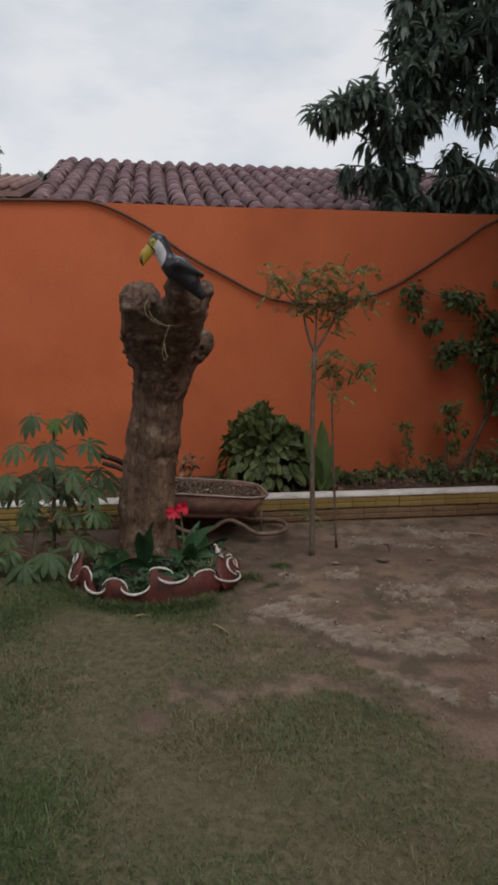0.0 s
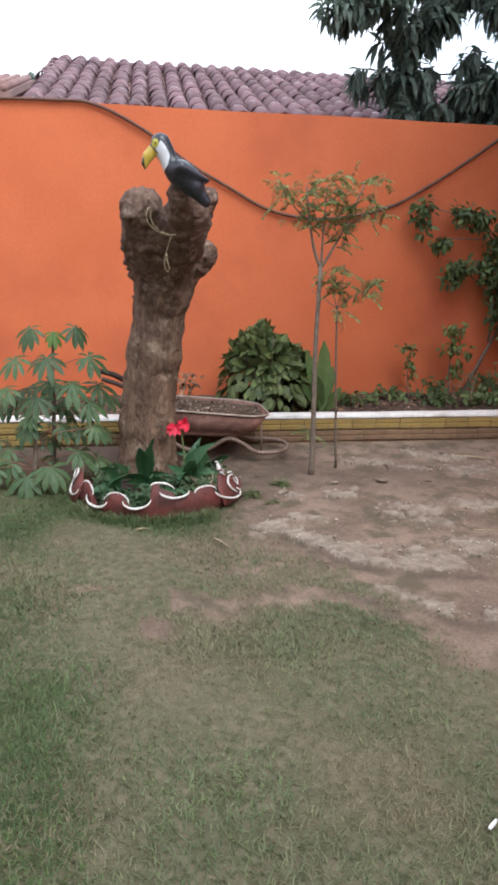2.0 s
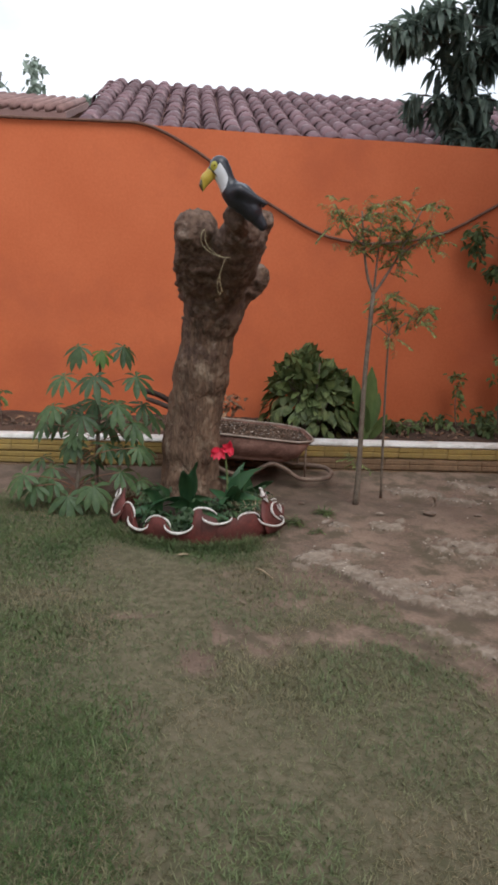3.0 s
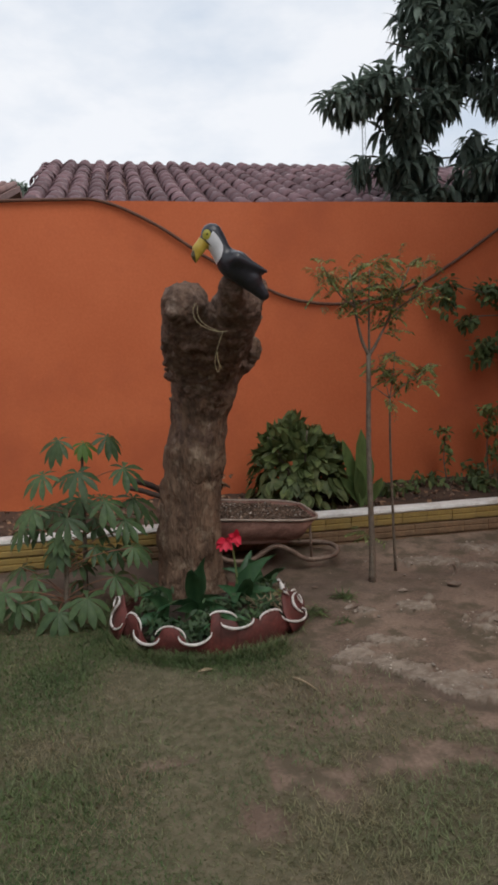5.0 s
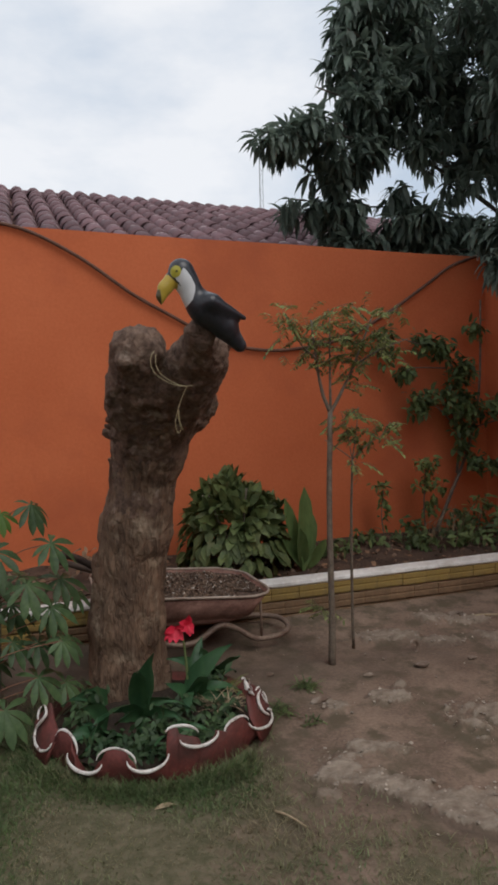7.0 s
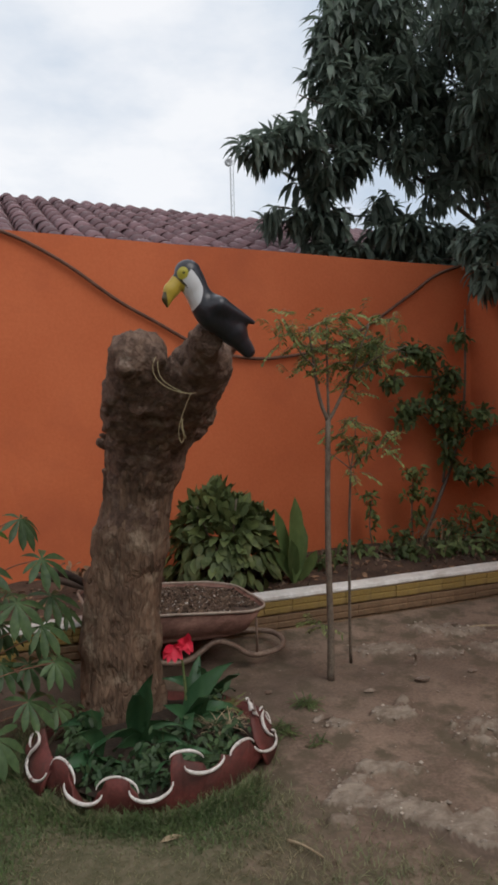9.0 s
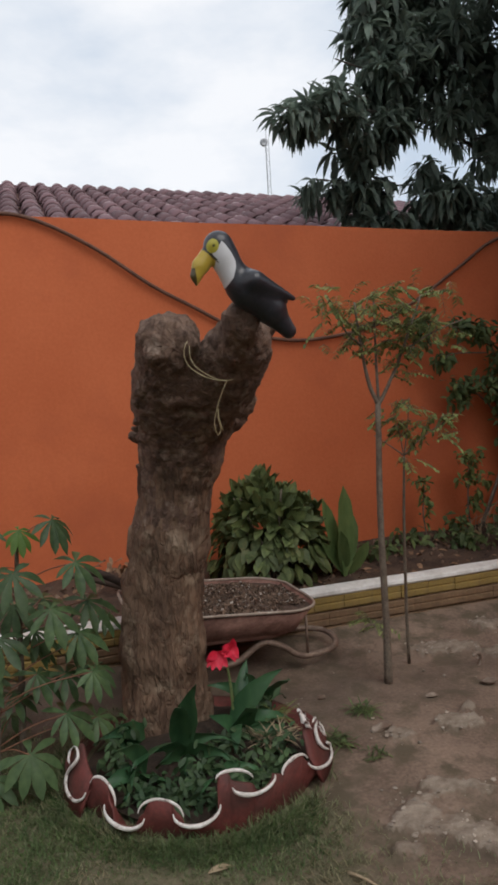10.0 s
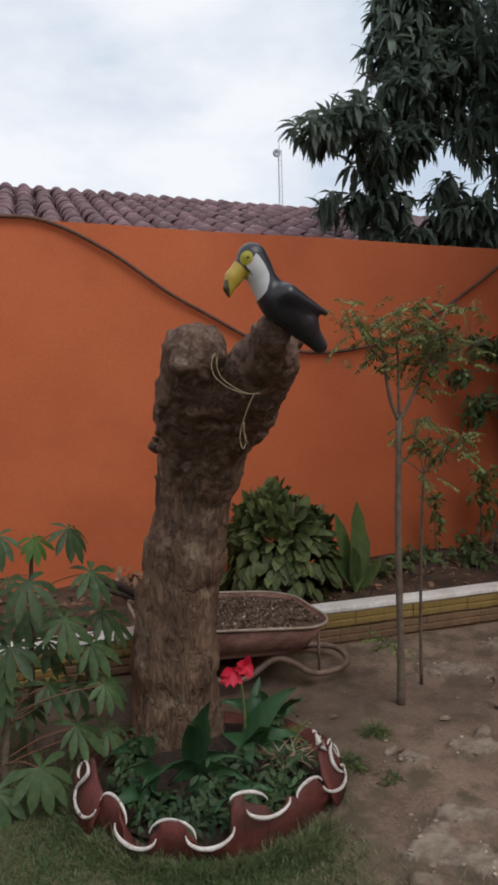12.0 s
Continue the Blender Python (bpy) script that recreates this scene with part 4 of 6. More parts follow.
# ---- hose on the wall ----
def hose():
    pts = [(-6.9, 6.905, 2.66), (-4.5, 6.905, 2.68), (-2.0, 6.905, 2.685), (-1.0, 6.905, 2.705), (-0.635, 6.905, 2.69), (-0.23, 6.9, 2.51), (0.164, 6.9, 2.25), (0.467, 6.9, 2.09), (0.777, 6.9, 1.93), (1.04, 6.9, 1.856),
           (1.405, 6.9, 1.84), (1.93, 6.9, 1.94), (2.345, 6.9, 2.155), (2.755, 6.9, 2.42), (3.008, 6.9, 2.59), (3.30, 6.89, 2.70), (3.38, 6.6, 2.70), (3.385, 5.0, 2.69)]
    v, f = tube(smooth_path(pts, 8), 0.0135, 8)
    ob = solid("hose", v, f, M_CABLE)
    tagged(ob, "thick dark hose sagging along the orange wall", "hose")


hose()


# ---- plants ----
def limb(points, radii, sides=7, n=5, wobble=0.15):
    return tube(smooth_path(points, n), radii, sides, wobble=wobble)


def sapling(name, label, stem, stem_r, limbs, sprays, spray_len, leaf_len):
    """A thin young tree: stem, forks and feathery sprays of small leaflets."""
    base = thing(name, stem[0], label, "sapling", group="saplings before the kerb")
    v, f = limb(stem, stem_r)
    trunk = solid("trunk", v, f, M_TWIG, base)
    for pts, r in limbs:
        v, f = limb(pts, [r, r * 0.45], 6)
        solid("branch", v, f, M_TWIG, base)
    pieces, twigs = [], []
    for centre, spread, count in sprays:
        for _ in range(count):
            o = np.array(centre) + np.array([rnd(-1, 1) * spread[0], rnd(-1, 1) * spread[1], rnd(-1, 1) * spread[2]])
            way = unit(ball_way() * np.array([1, 1, 0.5]) + np.array([0, 0, -0.1]))
            L = spray_len * rnd(0.6, 1.2)
            pts = [o, o + way * L * 0.5 + np.array([0, 0, 0.004]), o + way * L + np.array([0, 0, -0.3 * L])]
            twigs.append(tube(pts, 0.0013, 3))
            side = unit(np.cross(way, (0, 0, 1)))
            for k in range(7):
                t = (k + 1) / 7
                p = o + way * L * t + np.array([0, 0, -0.3 * L * t * t])
                for sgn in (-1, 1):
                    lw = unit(side * sgn + way * 0.5 + np.array([0, 0, rnd(-0.6, 0.1)]))
                    pieces.append(blade(p, lw, (0, 0, 1), leaf_len * rnd(0.7, 1.2), leaf_len * 0.42, 0.4, 0.1, SHORT))
    v, f = join(twigs)
    tagged(solid("twigwork", v, f, M_TWIG, base), kind="stuff")
    v, f = join(pieces)
    solid("crown", v, f, M_FERN, base, "sparse feathery yellow-green leaflets")


sapling("sapling", "slender sapling with a forked stem and sparse feathery crown",
        [(0.868, 5.06, -0.05), (0.872, 5.06, 0.25), (0.868, 5.06, 0.8), (0.882, 5.06, 1.347)], [0.022, 0.018, 0.016, 0.014],
        [([(0.882, 5.06, 1.33), (0.835, 5.06, 1.45), (0.80, 5.05, 1.62), (0.77, 5.04, 1.82)], 0.011), ([(0.882, 5.06, 1.33), (0.94, 5.06, 1.42), (1.03, 5.07, 1.58), (1.16, 5.08, 1.86)], 0.011),
         ([(0.885, 5.06, 1.34), (0.905, 5.1, 1.6), (0.93, 5.14, 1.85)], 0.008), ([(0.80, 5.05, 1.62), (0.70, 5.0, 1.68), (0.58, 4.96, 1.84)], 0.006), ([(1.03, 5.07, 1.58), (1.15, 5.0, 1.66), (1.3, 4.95, 1.72)], 0.006)],
        [((0.9, 5.06, 1.74), (0.15, 0.15, 0.14), 62), ((1.12, 5.06, 1.76), (0.14, 0.14, 0.16), 50), ((0.70, 5.02, 1.72), (0.12, 0.11, 0.10), 15), ((1.0, 5.05, 1.56), (0.13, 0.12, 0.09), 14), ((0.58, 4.97, 1.82), (0.05, 0.05, 0.05), 10)], 0.115, 0.034)
sapling("sapling", "thin sapling with one low tuft of leaves",
        [(1.085, 5.22, -0.03), (1.06, 5.18, 0.3), (1.02, 5.1, 0.75), (0.995, 5.03, 1.08)], [0.010, 0.008, 0.006],
        [([(0.995, 5.03, 1.08), (0.92, 5.02, 1.13), (0.82, 5.0, 1.19)], 0.004), ([(0.995, 5.03, 1.08), (1.1, 5.03, 1.16), (1.26, 5.05, 1.24)], 0.004), ([(0.995, 5.03, 1.08), (1.02, 5.03, 1.22), (1.03, 5.02, 1.36)], 0.004),
         ([(0.995, 5.03, 1.07), (0.95, 5.0, 1.22), (0.915, 5.0, 1.34)], 0.003)],
        [((1.02, 5.03, 1.26), (0.09, 0.09, 0.10), 20), ((1.17, 5.04, 1.22), (0.11, 0.08, 0.06), 18), ((0.95, 5.02, 1.30), (0.06, 0.06, 0.06), 7), ((1.0, 5.03, 1.06), (0.03, 0.03, 0.04), 5), ((0.9, 5.2, 0.24), (0.05, 0.05, 0.03), 6)], 0.105, 0.034)


def bush():
    base = thing("bush", (0.79, 6.42, bed_z(0.79, 6.42)), "dense rounded bush of glossy oval green leaves in the bed", "bush")
    g = bed_z(0.79, 6.42)
    pieces = []
    for k in range(14):
        a = rnd(0, 6.28)
        tip = np.array([0.79 + 0.28 * math.cos(a), 6.42 + 0.2 * math.sin(a), g + rnd(0.35, 0.6)])
        pieces.append(tube(smooth_path([(0.79 + 0.05 * math.cos(a), 6.42 + 0.05 * math.sin(a), g - 0.03), (0.79 + 0.14 * math.cos(a), 6.42 + 0.1 * math.sin(a), g + 0.25), tip], 4), [0.012, 0.006], 6))
    v, f = join(pieces)
    solid("stems", v, f, M_TWIG, base)
    leaves = []
    for k in range(900):
        u = rnd(0, 1)
        a = rnd(0, 6.28)
        el = math.asin(u ** 0.8)
        rad = 1.0 if rnd(0, 1) < 0.75 else rnd(0.6, 0.95)
        bump = 1 + 0.16 * noise.noise(Vector((math.cos(a) * 2, math.sin(a) * 2, el * 3)))
        p = np.array([0.79 + 0.395 * rad * bump * math.cos(a) * math.cos(el), 6.42 + 0.36 * rad * bump * math.sin(a) * math.cos(el), g + 0.02 + 0.60 * rad * bump * math.sin(el) * (1 - 0.12 * math.cos(a))])
        out = unit((math.cos(a) * math.cos(el), math.sin(a) * math.cos(el), math.sin(el)))
        up = math.sin(el) ** 2
        way = unit(out * 0.6 + np.array([0, 0, -0.75 + 1.7 * up]) + ball_way() * 0.35)
        leaves.append(blade(p - way * 0.04, way, unit(out + ball_way() * 0.22), rnd(0.09, 0.135), rnd(0.056, 0.078), rnd(0.3, 0.8), 0.12, OVAL))
    for cx, cy, cz in ((0.80, 6.38, 0.86), (0.76, 6.42, 0.84), (0.88, 6.36, 0.80), (1.10, 6.34, 0.66), (0.60, 6.32, 0.68), (0.47, 6.3, 0.56), (1.0, 6.3, 0.72), (0.68, 6.34, 0.76)):
        for k in range(11):
            a = rnd(0, 6.28)
            way = unit((0.55 * math.cos(a), 0.55 * math.sin(a), 1))
            leaves.append(blade((cx, cy, cz - 0.03), way, (-math.cos(a), -math.sin(a), 0.5), rnd(0.08, 0.11), 0.036, 0.3, 0.15, OVAL))
    v, f = join(leaves)
    solid("crown", v, f, M_BUSH, base, "overlapping glossy oval leaves")


bush()


def broad_leaf_plant():
    g = bed_z(1.22, 6.2)
    base = thing("broad_leaf_plant", (1.22, 6.2, g), "plant with tall broad upright green leaves beside the bush", "plant")
    for tip, w in (((1.215, 6.17, 0.79), 0.13), ((1.09, 6.2, 0.72), 0.10), ((1.30, 6.22, 0.58), 0.11), ((1.15, 6.1, 0.52), 0.10), ((1.36, 6.15, 0.42), 0.09), ((1.04, 6.12, 0.46), 0.09)):
        foot = np.array([1.22 + rnd(-0.03, 0.03), 6.2 + rnd(-0.03, 0.03), g - 0.02])
        d = np.array(tip) - foot
        v, f = blade(foot, d + np.array([0, 0, 0.03]), (0.1, -1, 0.2), np.linalg.norm(d) * 1.02, w, 0.2, 0.2, ROUND, wave=0.05)
        solid("leaf", v, f, M_BROAD, base)


broad_leaf_plant()


def palmate(base_p, hub, size, tilt, mat, parent, fingers=8):
    """A cassava leaf: a stalk and a hub of long fingers, as a leaf part with its stalk below it."""
    out = unit(np.array(hub) - np.array(base_p))
    flat = unit((out[0], out[1], 0.0)) if abs(out[0]) + abs(out[1]) > 0.05 else np.array([1.0, 0, 0])
    face = unit(np.array([0, -0.55, 0.8]) + flat * (0.25 + 0.3 * tilt))
    ahead = unit(flat - face * float(flat @ face))
    side = cross3(face, ahead)
    pieces = []
    for k in range(fingers):
        a = math.radians(-150 + 300 * k / (fingers - 1)) + rnd(-0.06, 0.06)
        way = ahead * math.cos(a) + side * math.sin(a) + np.array([0, 0, -0.15 - 0.3 * tilt])
        L = size * (0.74 + 0.26 * math.cos(a * 0.7)) * rnd(0.92, 1.08)
        pieces.append(blade(hub, way, face, L, L * rnd(0.24, 0.30), rnd(0.3, 0.8), 0.14, PALM))
    v, f = join(pieces)
    leaf = solid("leaf", v, f, mat, parent)
    mid = (np.array(base_p) + np.array(hub)) / 2 + np.array([0, 0, 0.02])
    v, f = tube(smooth_path([base_p, mid, hub], 4), 0.0028, 5)
    solid("leaf_stalk", v, f, M_REDSTEM, leaf, "thin reddish leaf stalk")


def cassava(x, y, top, name_label, spots, size):
    g = ground_z(x, y)
    base = thing("cassava_plant", (x, y, g), name_label, "plant", group="cassava plants beside the planter")
    lean = 0.03
    v, f = limb([(x, y, g - 0.03), (x + 0.02, y, g + top * 0.4), (x + lean, y - 0.01, g + top * 0.75), (x + lean + 0.01, y, g + top - 0.06)], [0.016, 0.013, 0.010, 0.007])
    solid("stem", v, f, M_TWIG, base)
    for k, (hx, hy, hz, s) in enumerate(spots):
        z0 = min(g + top - 0.06, max(g + 0.1, hz - 0.10))
        young = hz > g + top - 0.08
        palmate((x + lean * (z0 - g) / top, y, z0), (hx, hy, hz), size * s, rnd(0.1, 0.4) if not young else 0.8, M_YOUNG if k == 0 and top > 0.8 else M_CASSAVA, base)


cassava(-0.84, 5.08, 0.97, "leafy cassava plant with hand-shaped green leaves beside the planter",
        [(-0.79, 5.04, 0.915, 0.75), (-0.92, 5.00, 0.94, 1.05), (-0.66, 5.00, 0.95, 1.0), (-1.01, 4.97, 0.76, 1.1), (-0.82, 4.90, 0.77, 1.1), (-0.58, 4.98, 0.77, 1.1), (-0.90, 5.22, 0.72, 0.9),
         (-1.07, 4.95, 0.58, 1.1), (-0.97, 5.10, 0.56, 1.1), (-0.83, 5.05, 0.61, 1.0), (-0.69, 4.95, 0.60, 1.1), (-0.54, 5.05, 0.59, 1.1), (-0.89, 4.90, 0.53, 1.15), (-0.76, 5.10, 0.48, 1.1),
         (-0.59, 4.95, 0.49, 1.1), (-1.05, 5.10, 0.47, 1.1), (-0.47, 5.15, 0.49, 0.9), (-1.14, 5.05, 0.46, 1.0), (-0.72, 5.22, 0.58, 1.0), (-1.0, 5.26, 0.55, 1.0)], 0.150)
LOW_LEAVES = [(-0.88 + 0.34 * math.sin(k * 2.4), 5.0 + 0.2 * math.cos(k * 1.7), 0.10 + 0.36 * ((k * 0.618) % 1.0), 0.9 + 0.3 * ((k * 0.37) % 1.0)) for k in range(9)]
cassava(-0.94, 4.93, 0.48, "low cassava plant with large hand-shaped leaves near the ground",
        [(-0.93, 4.88, 0.43, 0.8), (-0.76, 4.95, 0.35, 1.1), (-0.95, 4.90, 0.38, 1.1), (-0.53, 5.00, 0.32, 1.0), (-0.86, 5.00, 0.27, 1.1), (-0.66, 4.90, 0.19, 1.1), (-0.54, 4.95, 0.13, 1.0),
         (-0.95, 4.75, 0.07, 1.2), (-0.80, 4.72, 0.14, 1.2), (-1.08, 4.95, 0.20, 1.1), (-1.15, 4.80, 0.12, 1.1)] + LOW_LEAVES, 0.142)


def canna(x, y, label, leaves):
    g = 0.0
    base = thing("canna_plant", (x, y, g), label, "plant", group="cannas in the tyre planter")
    for tx, ty, tz, w in leaves:
        foot = np.array([x + rnd(-0.02, 0.02), y + rnd(-0.02, 0.02), g])
        d = np.array([tx, ty, tz]) - foot
        way = unit(d + np.array([0, 0, 0.25 * np.linalg.norm(d[:2])]))
        v, f = blade(foot, way + np.array([0, 0, 0.15]), unit(np.array([-d[0] * 0.4 + rnd(-0.6, 0.6), -0.8, 0.6 + rnd(-0.3, 0.5)])), np.linalg.norm(d) * 1.12, w * 1.15, rnd(0.8, 1.7), 0.25, BROAD, wave=0.12)
        solid("leaf", v, f, M_CANNA, base)
    return base


canna(-0.42, 4.66, "young canna with broad green leaves in the planter",
      [(-0.58, 4.60, 0.16, 0.07), (-0.48, 4.54, 0.17, 0.075), (-0.34, 4.56, 0.10, 0.07), (-0.52, 4.72, 0.10, 0.06), (-0.44, 4.62, 0.26, 0.06), (-0.60, 4.66, 0.06, 0.05)])
canna(-0.24, 4.72, "canna with broad upright leaves before the stump",
      [(-0.21, 4.68, 0.31, 0.085), (-0.33, 4.66, 0.26, 0.08), (-0.14, 4.58, 0.20, 0.075), (-0.28, 4.54, 0.12, 0.07), (-0.26, 4.66, 0.34, 0.07), (-0.16, 4.66, 0.27, 0.06), (-0.34, 4.58, 0.16, 0.06)])
canna(-0.36, 4.94, "canna with dark leaves beside the stump", [(-0.46, 4.88, 0.22, 0.08), (-0.52, 4.96, 0.16, 0.08), (-0.56, 4.84, 0.10, 0.07)])
canna(0.14, 4.98, "canna with dark leaves at the back of the planter", [(0.22, 4.94, 0.20, 0.08), (0.26, 5.04, 0.15, 0.07), (0.18, 4.84, 0.13, 0.075), (0.10, 4.90, 0.25, 0.07), (0.04, 5.0, 0.24, 0.06)])
canna(-0.16, 4.54, "low canna shoot with spreading leaves at the planter's edge", [(-0.02, 4.50, 0.16, 0.06), (-0.24, 4.46, 0.07, 0.055), (-0.06, 4.44, 0.06, 0.05)])
flowering = canna(0.0, 4.80, "canna in bloom with red flowers",
                  [(0.08, 4.76, 0.32, 0.085), (0.03, 4.70, 0.22, 0.08), (0.14, 4.78, 0.22, 0.075), (-0.07, 4.76, 0.16, 0.06), (0.10, 4.66, 0.14, 0.06), (0.05, 4.86, 0.28, 0.06), (-0.03, 4.70, 0.24, 0.055), (0.17, 4.72, 0.12, 0.06)])
v, f = limb([(0.0, 4.80, 0.0), (-0.01, 4.79, 0.2), (-0.03, 4.775, 0.365)], [0.008, 0.005])
solid("flower_stalk", v, f, M_STEM, flowering)
petals = []
for cx, cz in ((-0.075, 0.372), (-0.005, 0.388), (-0.06, 0.365), (0.0, 0.378)):
    for k in range(6):
        a = rnd(0, 6.28)
        way = unit((math.cos(a), -0.45 + rnd(-0.3, 0.2), math.sin(a) * 0.8 + 0.15))
        petals.append(blade((cx, 4.77, cz), way, unit((rnd(-0.4, 0.4), -1, 0.4)), rnd(0.045, 0.068), rnd(0.026, 0.038), 0.5, 0.2, OVAL, wave=0.08))
v, f = join(petals)
solid("flower", v, f, M_PETAL, flowering, "crumpled red flower")


def leafy_shrub(name, label, root_p, stems, clumps, leaf, mat, category="shrub", group=""):
    """Thin stems against the wall with clumps of small leaves."""
    base = thing(name, root_p, label, category, group=group)
    for pts, r in stems:
        v, f = limb(pts, [r, r * 0.5], 6)
        solid("stem", v, f, M_TWIG, base)
    pieces = []
    for c, s, n in clumps:
        for _ in range(n):
            o = np.array(c) + ball_way() * np.array(s) * rnd(0.1, 1.0)
            o[1] = min(o[1], WALL_Y - 0.03)
            way = unit(ball_way() + np.array([0, -0.35, -0.25]))
            L = leaf * rnd(0.7, 1.3)
            pieces.append(blade(o, way, unit(np.array([0, -0.5, 1]) + ball_way() * 0.6), L, L * 0.4, 0.4, 0.12, OVAL))
    v, f = join(pieces)
    solid("foliage", v, f, mat, base)


def grassy_tuft(x, y, z, count, height, spread, label, mat, kind_name="grass_tuft", group=""):
    base = thing(kind_name, (x, y, z), label, "plant", group=group)
    pieces = []
    for _ in range(count):
        a = rnd(0, 6.28)
        way = unit((spread * math.cos(a), spread * math.sin(a), rnd(0.6, 1.2)))
        pieces.append(blade((x + rnd(-0.04, 0.04), y + rnd(-0.04, 0.04), z - 0.01), way, (math.cos(a), math.sin(a), 0.3), height * rnd(0.6, 1.1), 0.007, rnd(0.5, 1.6), 0.1, LANCE))
    v, f = join(pieces)
    solid("foliage", v, f, mat, base)


leafy_shrub("low_weeds", "low green weeds covering the planter soil, darkened for shade", (-0.2, 4.6, 0.0), [([(-0.2, 4.6, -0.01), (-0.2, 4.6, 0.05)], 0.004)],
            [((-0.30, 4.48, 0.02), (0.16, 0.10, 0.03), 80), ((-0.05, 4.46, 0.02), (0.18, 0.10, 0.03), 80), ((0.12, 4.62, 0.05), (0.10, 0.14, 0.06), 60), ((-0.5, 4.72, 0.05), (0.08, 0.14, 0.06), 50), ((-0.1, 4.66, 0.06), (0.22, 0.12, 0.06), 90), ((0.16, 4.9, 0.06), (0.12, 0.14, 0.08), 60), ((-0.45, 4.9, 0.06), (0.1, 0.12, 0.07), 50), ((-0.17, 4.42, 0.01), (0.26, 0.08, 0.025), 130), ((-0.42, 4.52, 0.02), (0.12, 0.12, 0.03), 80), ((0.08, 4.5, 0.02), (0.14, 0.10, 0.03), 90), ((-0.2, 4.56, 0.03), (0.28, 0.10, 0.04), 120)], 0.045, M_WEED, category="weeds")
grassy_tuft(0.12, 4.68, 0.02, 90, 0.14, 0.7, "dry brownish grass tuft in the planter", M_DRYSTALK, group="tufts in the planter")
grassy_tuft(0.18, 4.86, 0.02, 70, 0.13, 0.7, "thin green grass tuft in the planter", M_FERN, group="tufts in the planter")
grassy_tuft(0.40, 4.66, ground_z(0, 4.66), 60, 0.10, 0.8, "weedy green tuft beside the planter", M_SHADY, group="weeds on the bare earth")
grassy_tuft(0.62, 4.86, ground_z(0, 4.86), 80, 0.09, 0.9, "weedy green tuft on bare earth", M_SHADY, group="weeds on the bare earth")
grassy_tuft(0.50, 4.52, ground_z(0, 4.52), 30, 0.06, 1.0, "small weed on bare earth", M_SHADY, group="weeds on the bare earth")


g = bed_z(2.95, 6.8)
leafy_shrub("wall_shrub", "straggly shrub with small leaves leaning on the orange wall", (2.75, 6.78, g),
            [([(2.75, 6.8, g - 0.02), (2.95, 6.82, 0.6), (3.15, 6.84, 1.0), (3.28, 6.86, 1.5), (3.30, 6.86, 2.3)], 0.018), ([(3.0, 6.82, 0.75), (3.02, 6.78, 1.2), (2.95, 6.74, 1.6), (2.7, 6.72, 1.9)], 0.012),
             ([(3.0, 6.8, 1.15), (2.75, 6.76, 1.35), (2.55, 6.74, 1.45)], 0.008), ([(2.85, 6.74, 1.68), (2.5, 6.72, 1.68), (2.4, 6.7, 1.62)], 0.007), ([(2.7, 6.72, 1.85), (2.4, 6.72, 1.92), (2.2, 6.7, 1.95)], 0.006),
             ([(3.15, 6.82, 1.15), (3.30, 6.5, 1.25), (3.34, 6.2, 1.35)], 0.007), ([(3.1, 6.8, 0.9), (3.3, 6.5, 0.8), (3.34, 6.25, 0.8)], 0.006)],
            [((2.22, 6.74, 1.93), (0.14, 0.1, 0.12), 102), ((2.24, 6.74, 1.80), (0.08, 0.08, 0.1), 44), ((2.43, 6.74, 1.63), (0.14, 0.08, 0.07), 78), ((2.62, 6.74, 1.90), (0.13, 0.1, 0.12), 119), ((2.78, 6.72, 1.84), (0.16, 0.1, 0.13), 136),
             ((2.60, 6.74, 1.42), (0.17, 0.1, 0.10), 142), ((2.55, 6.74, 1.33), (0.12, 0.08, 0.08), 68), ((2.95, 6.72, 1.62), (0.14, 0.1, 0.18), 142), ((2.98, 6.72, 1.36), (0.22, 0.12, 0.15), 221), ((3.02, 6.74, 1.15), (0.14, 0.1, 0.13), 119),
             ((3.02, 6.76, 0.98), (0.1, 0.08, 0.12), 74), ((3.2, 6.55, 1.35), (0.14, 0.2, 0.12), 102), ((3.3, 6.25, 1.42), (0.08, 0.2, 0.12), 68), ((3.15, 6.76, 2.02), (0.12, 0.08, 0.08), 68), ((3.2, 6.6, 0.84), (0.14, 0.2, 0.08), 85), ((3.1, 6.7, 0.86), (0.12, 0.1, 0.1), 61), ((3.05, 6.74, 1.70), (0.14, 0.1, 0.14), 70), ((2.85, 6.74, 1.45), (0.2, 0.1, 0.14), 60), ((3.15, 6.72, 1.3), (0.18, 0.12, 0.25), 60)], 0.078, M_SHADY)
leafy_shrub("young_shrub", "small shrub with a pale green top in the bed", (2.20, 6.72, bed_z(2.2, 6.72)),
            [([(2.2, 6.72, 0.22), (2.17, 6.72, 0.45), (2.18, 6.70, 0.66)], 0.007)], [((2.13, 6.70, 0.70), (0.10, 0.08, 0.03), 30), ((2.19, 6.72, 0.58), (0.06, 0.06, 0.1), 34), ((2.2, 6.72, 0.42), (0.05, 0.06, 0.12), 14)], 0.06, M_VINE, group="young shrubs in the bed")
leafy_shrub("young_shrub", "upright young shrub with green leaves in the bed", (2.58, 6.68, bed_z(2.58, 6.68)),
            [([(2.58, 6.68, 0.22), (2.56, 6.68, 0.5), (2.57, 6.66, 0.9)], 0.008)], [((2.57, 6.66, 0.86), (0.12, 0.1, 0.09), 60), ((2.57, 6.66, 0.70), (0.12, 0.1, 0.1), 56), ((2.6, 6.66, 0.5), (0.1, 0.1, 0.12), 40), ((2.74, 6.66, 0.66), (0.04, 0.05, 0.1), 16)], 0.07, M_VINE, group="young shrubs in the bed")
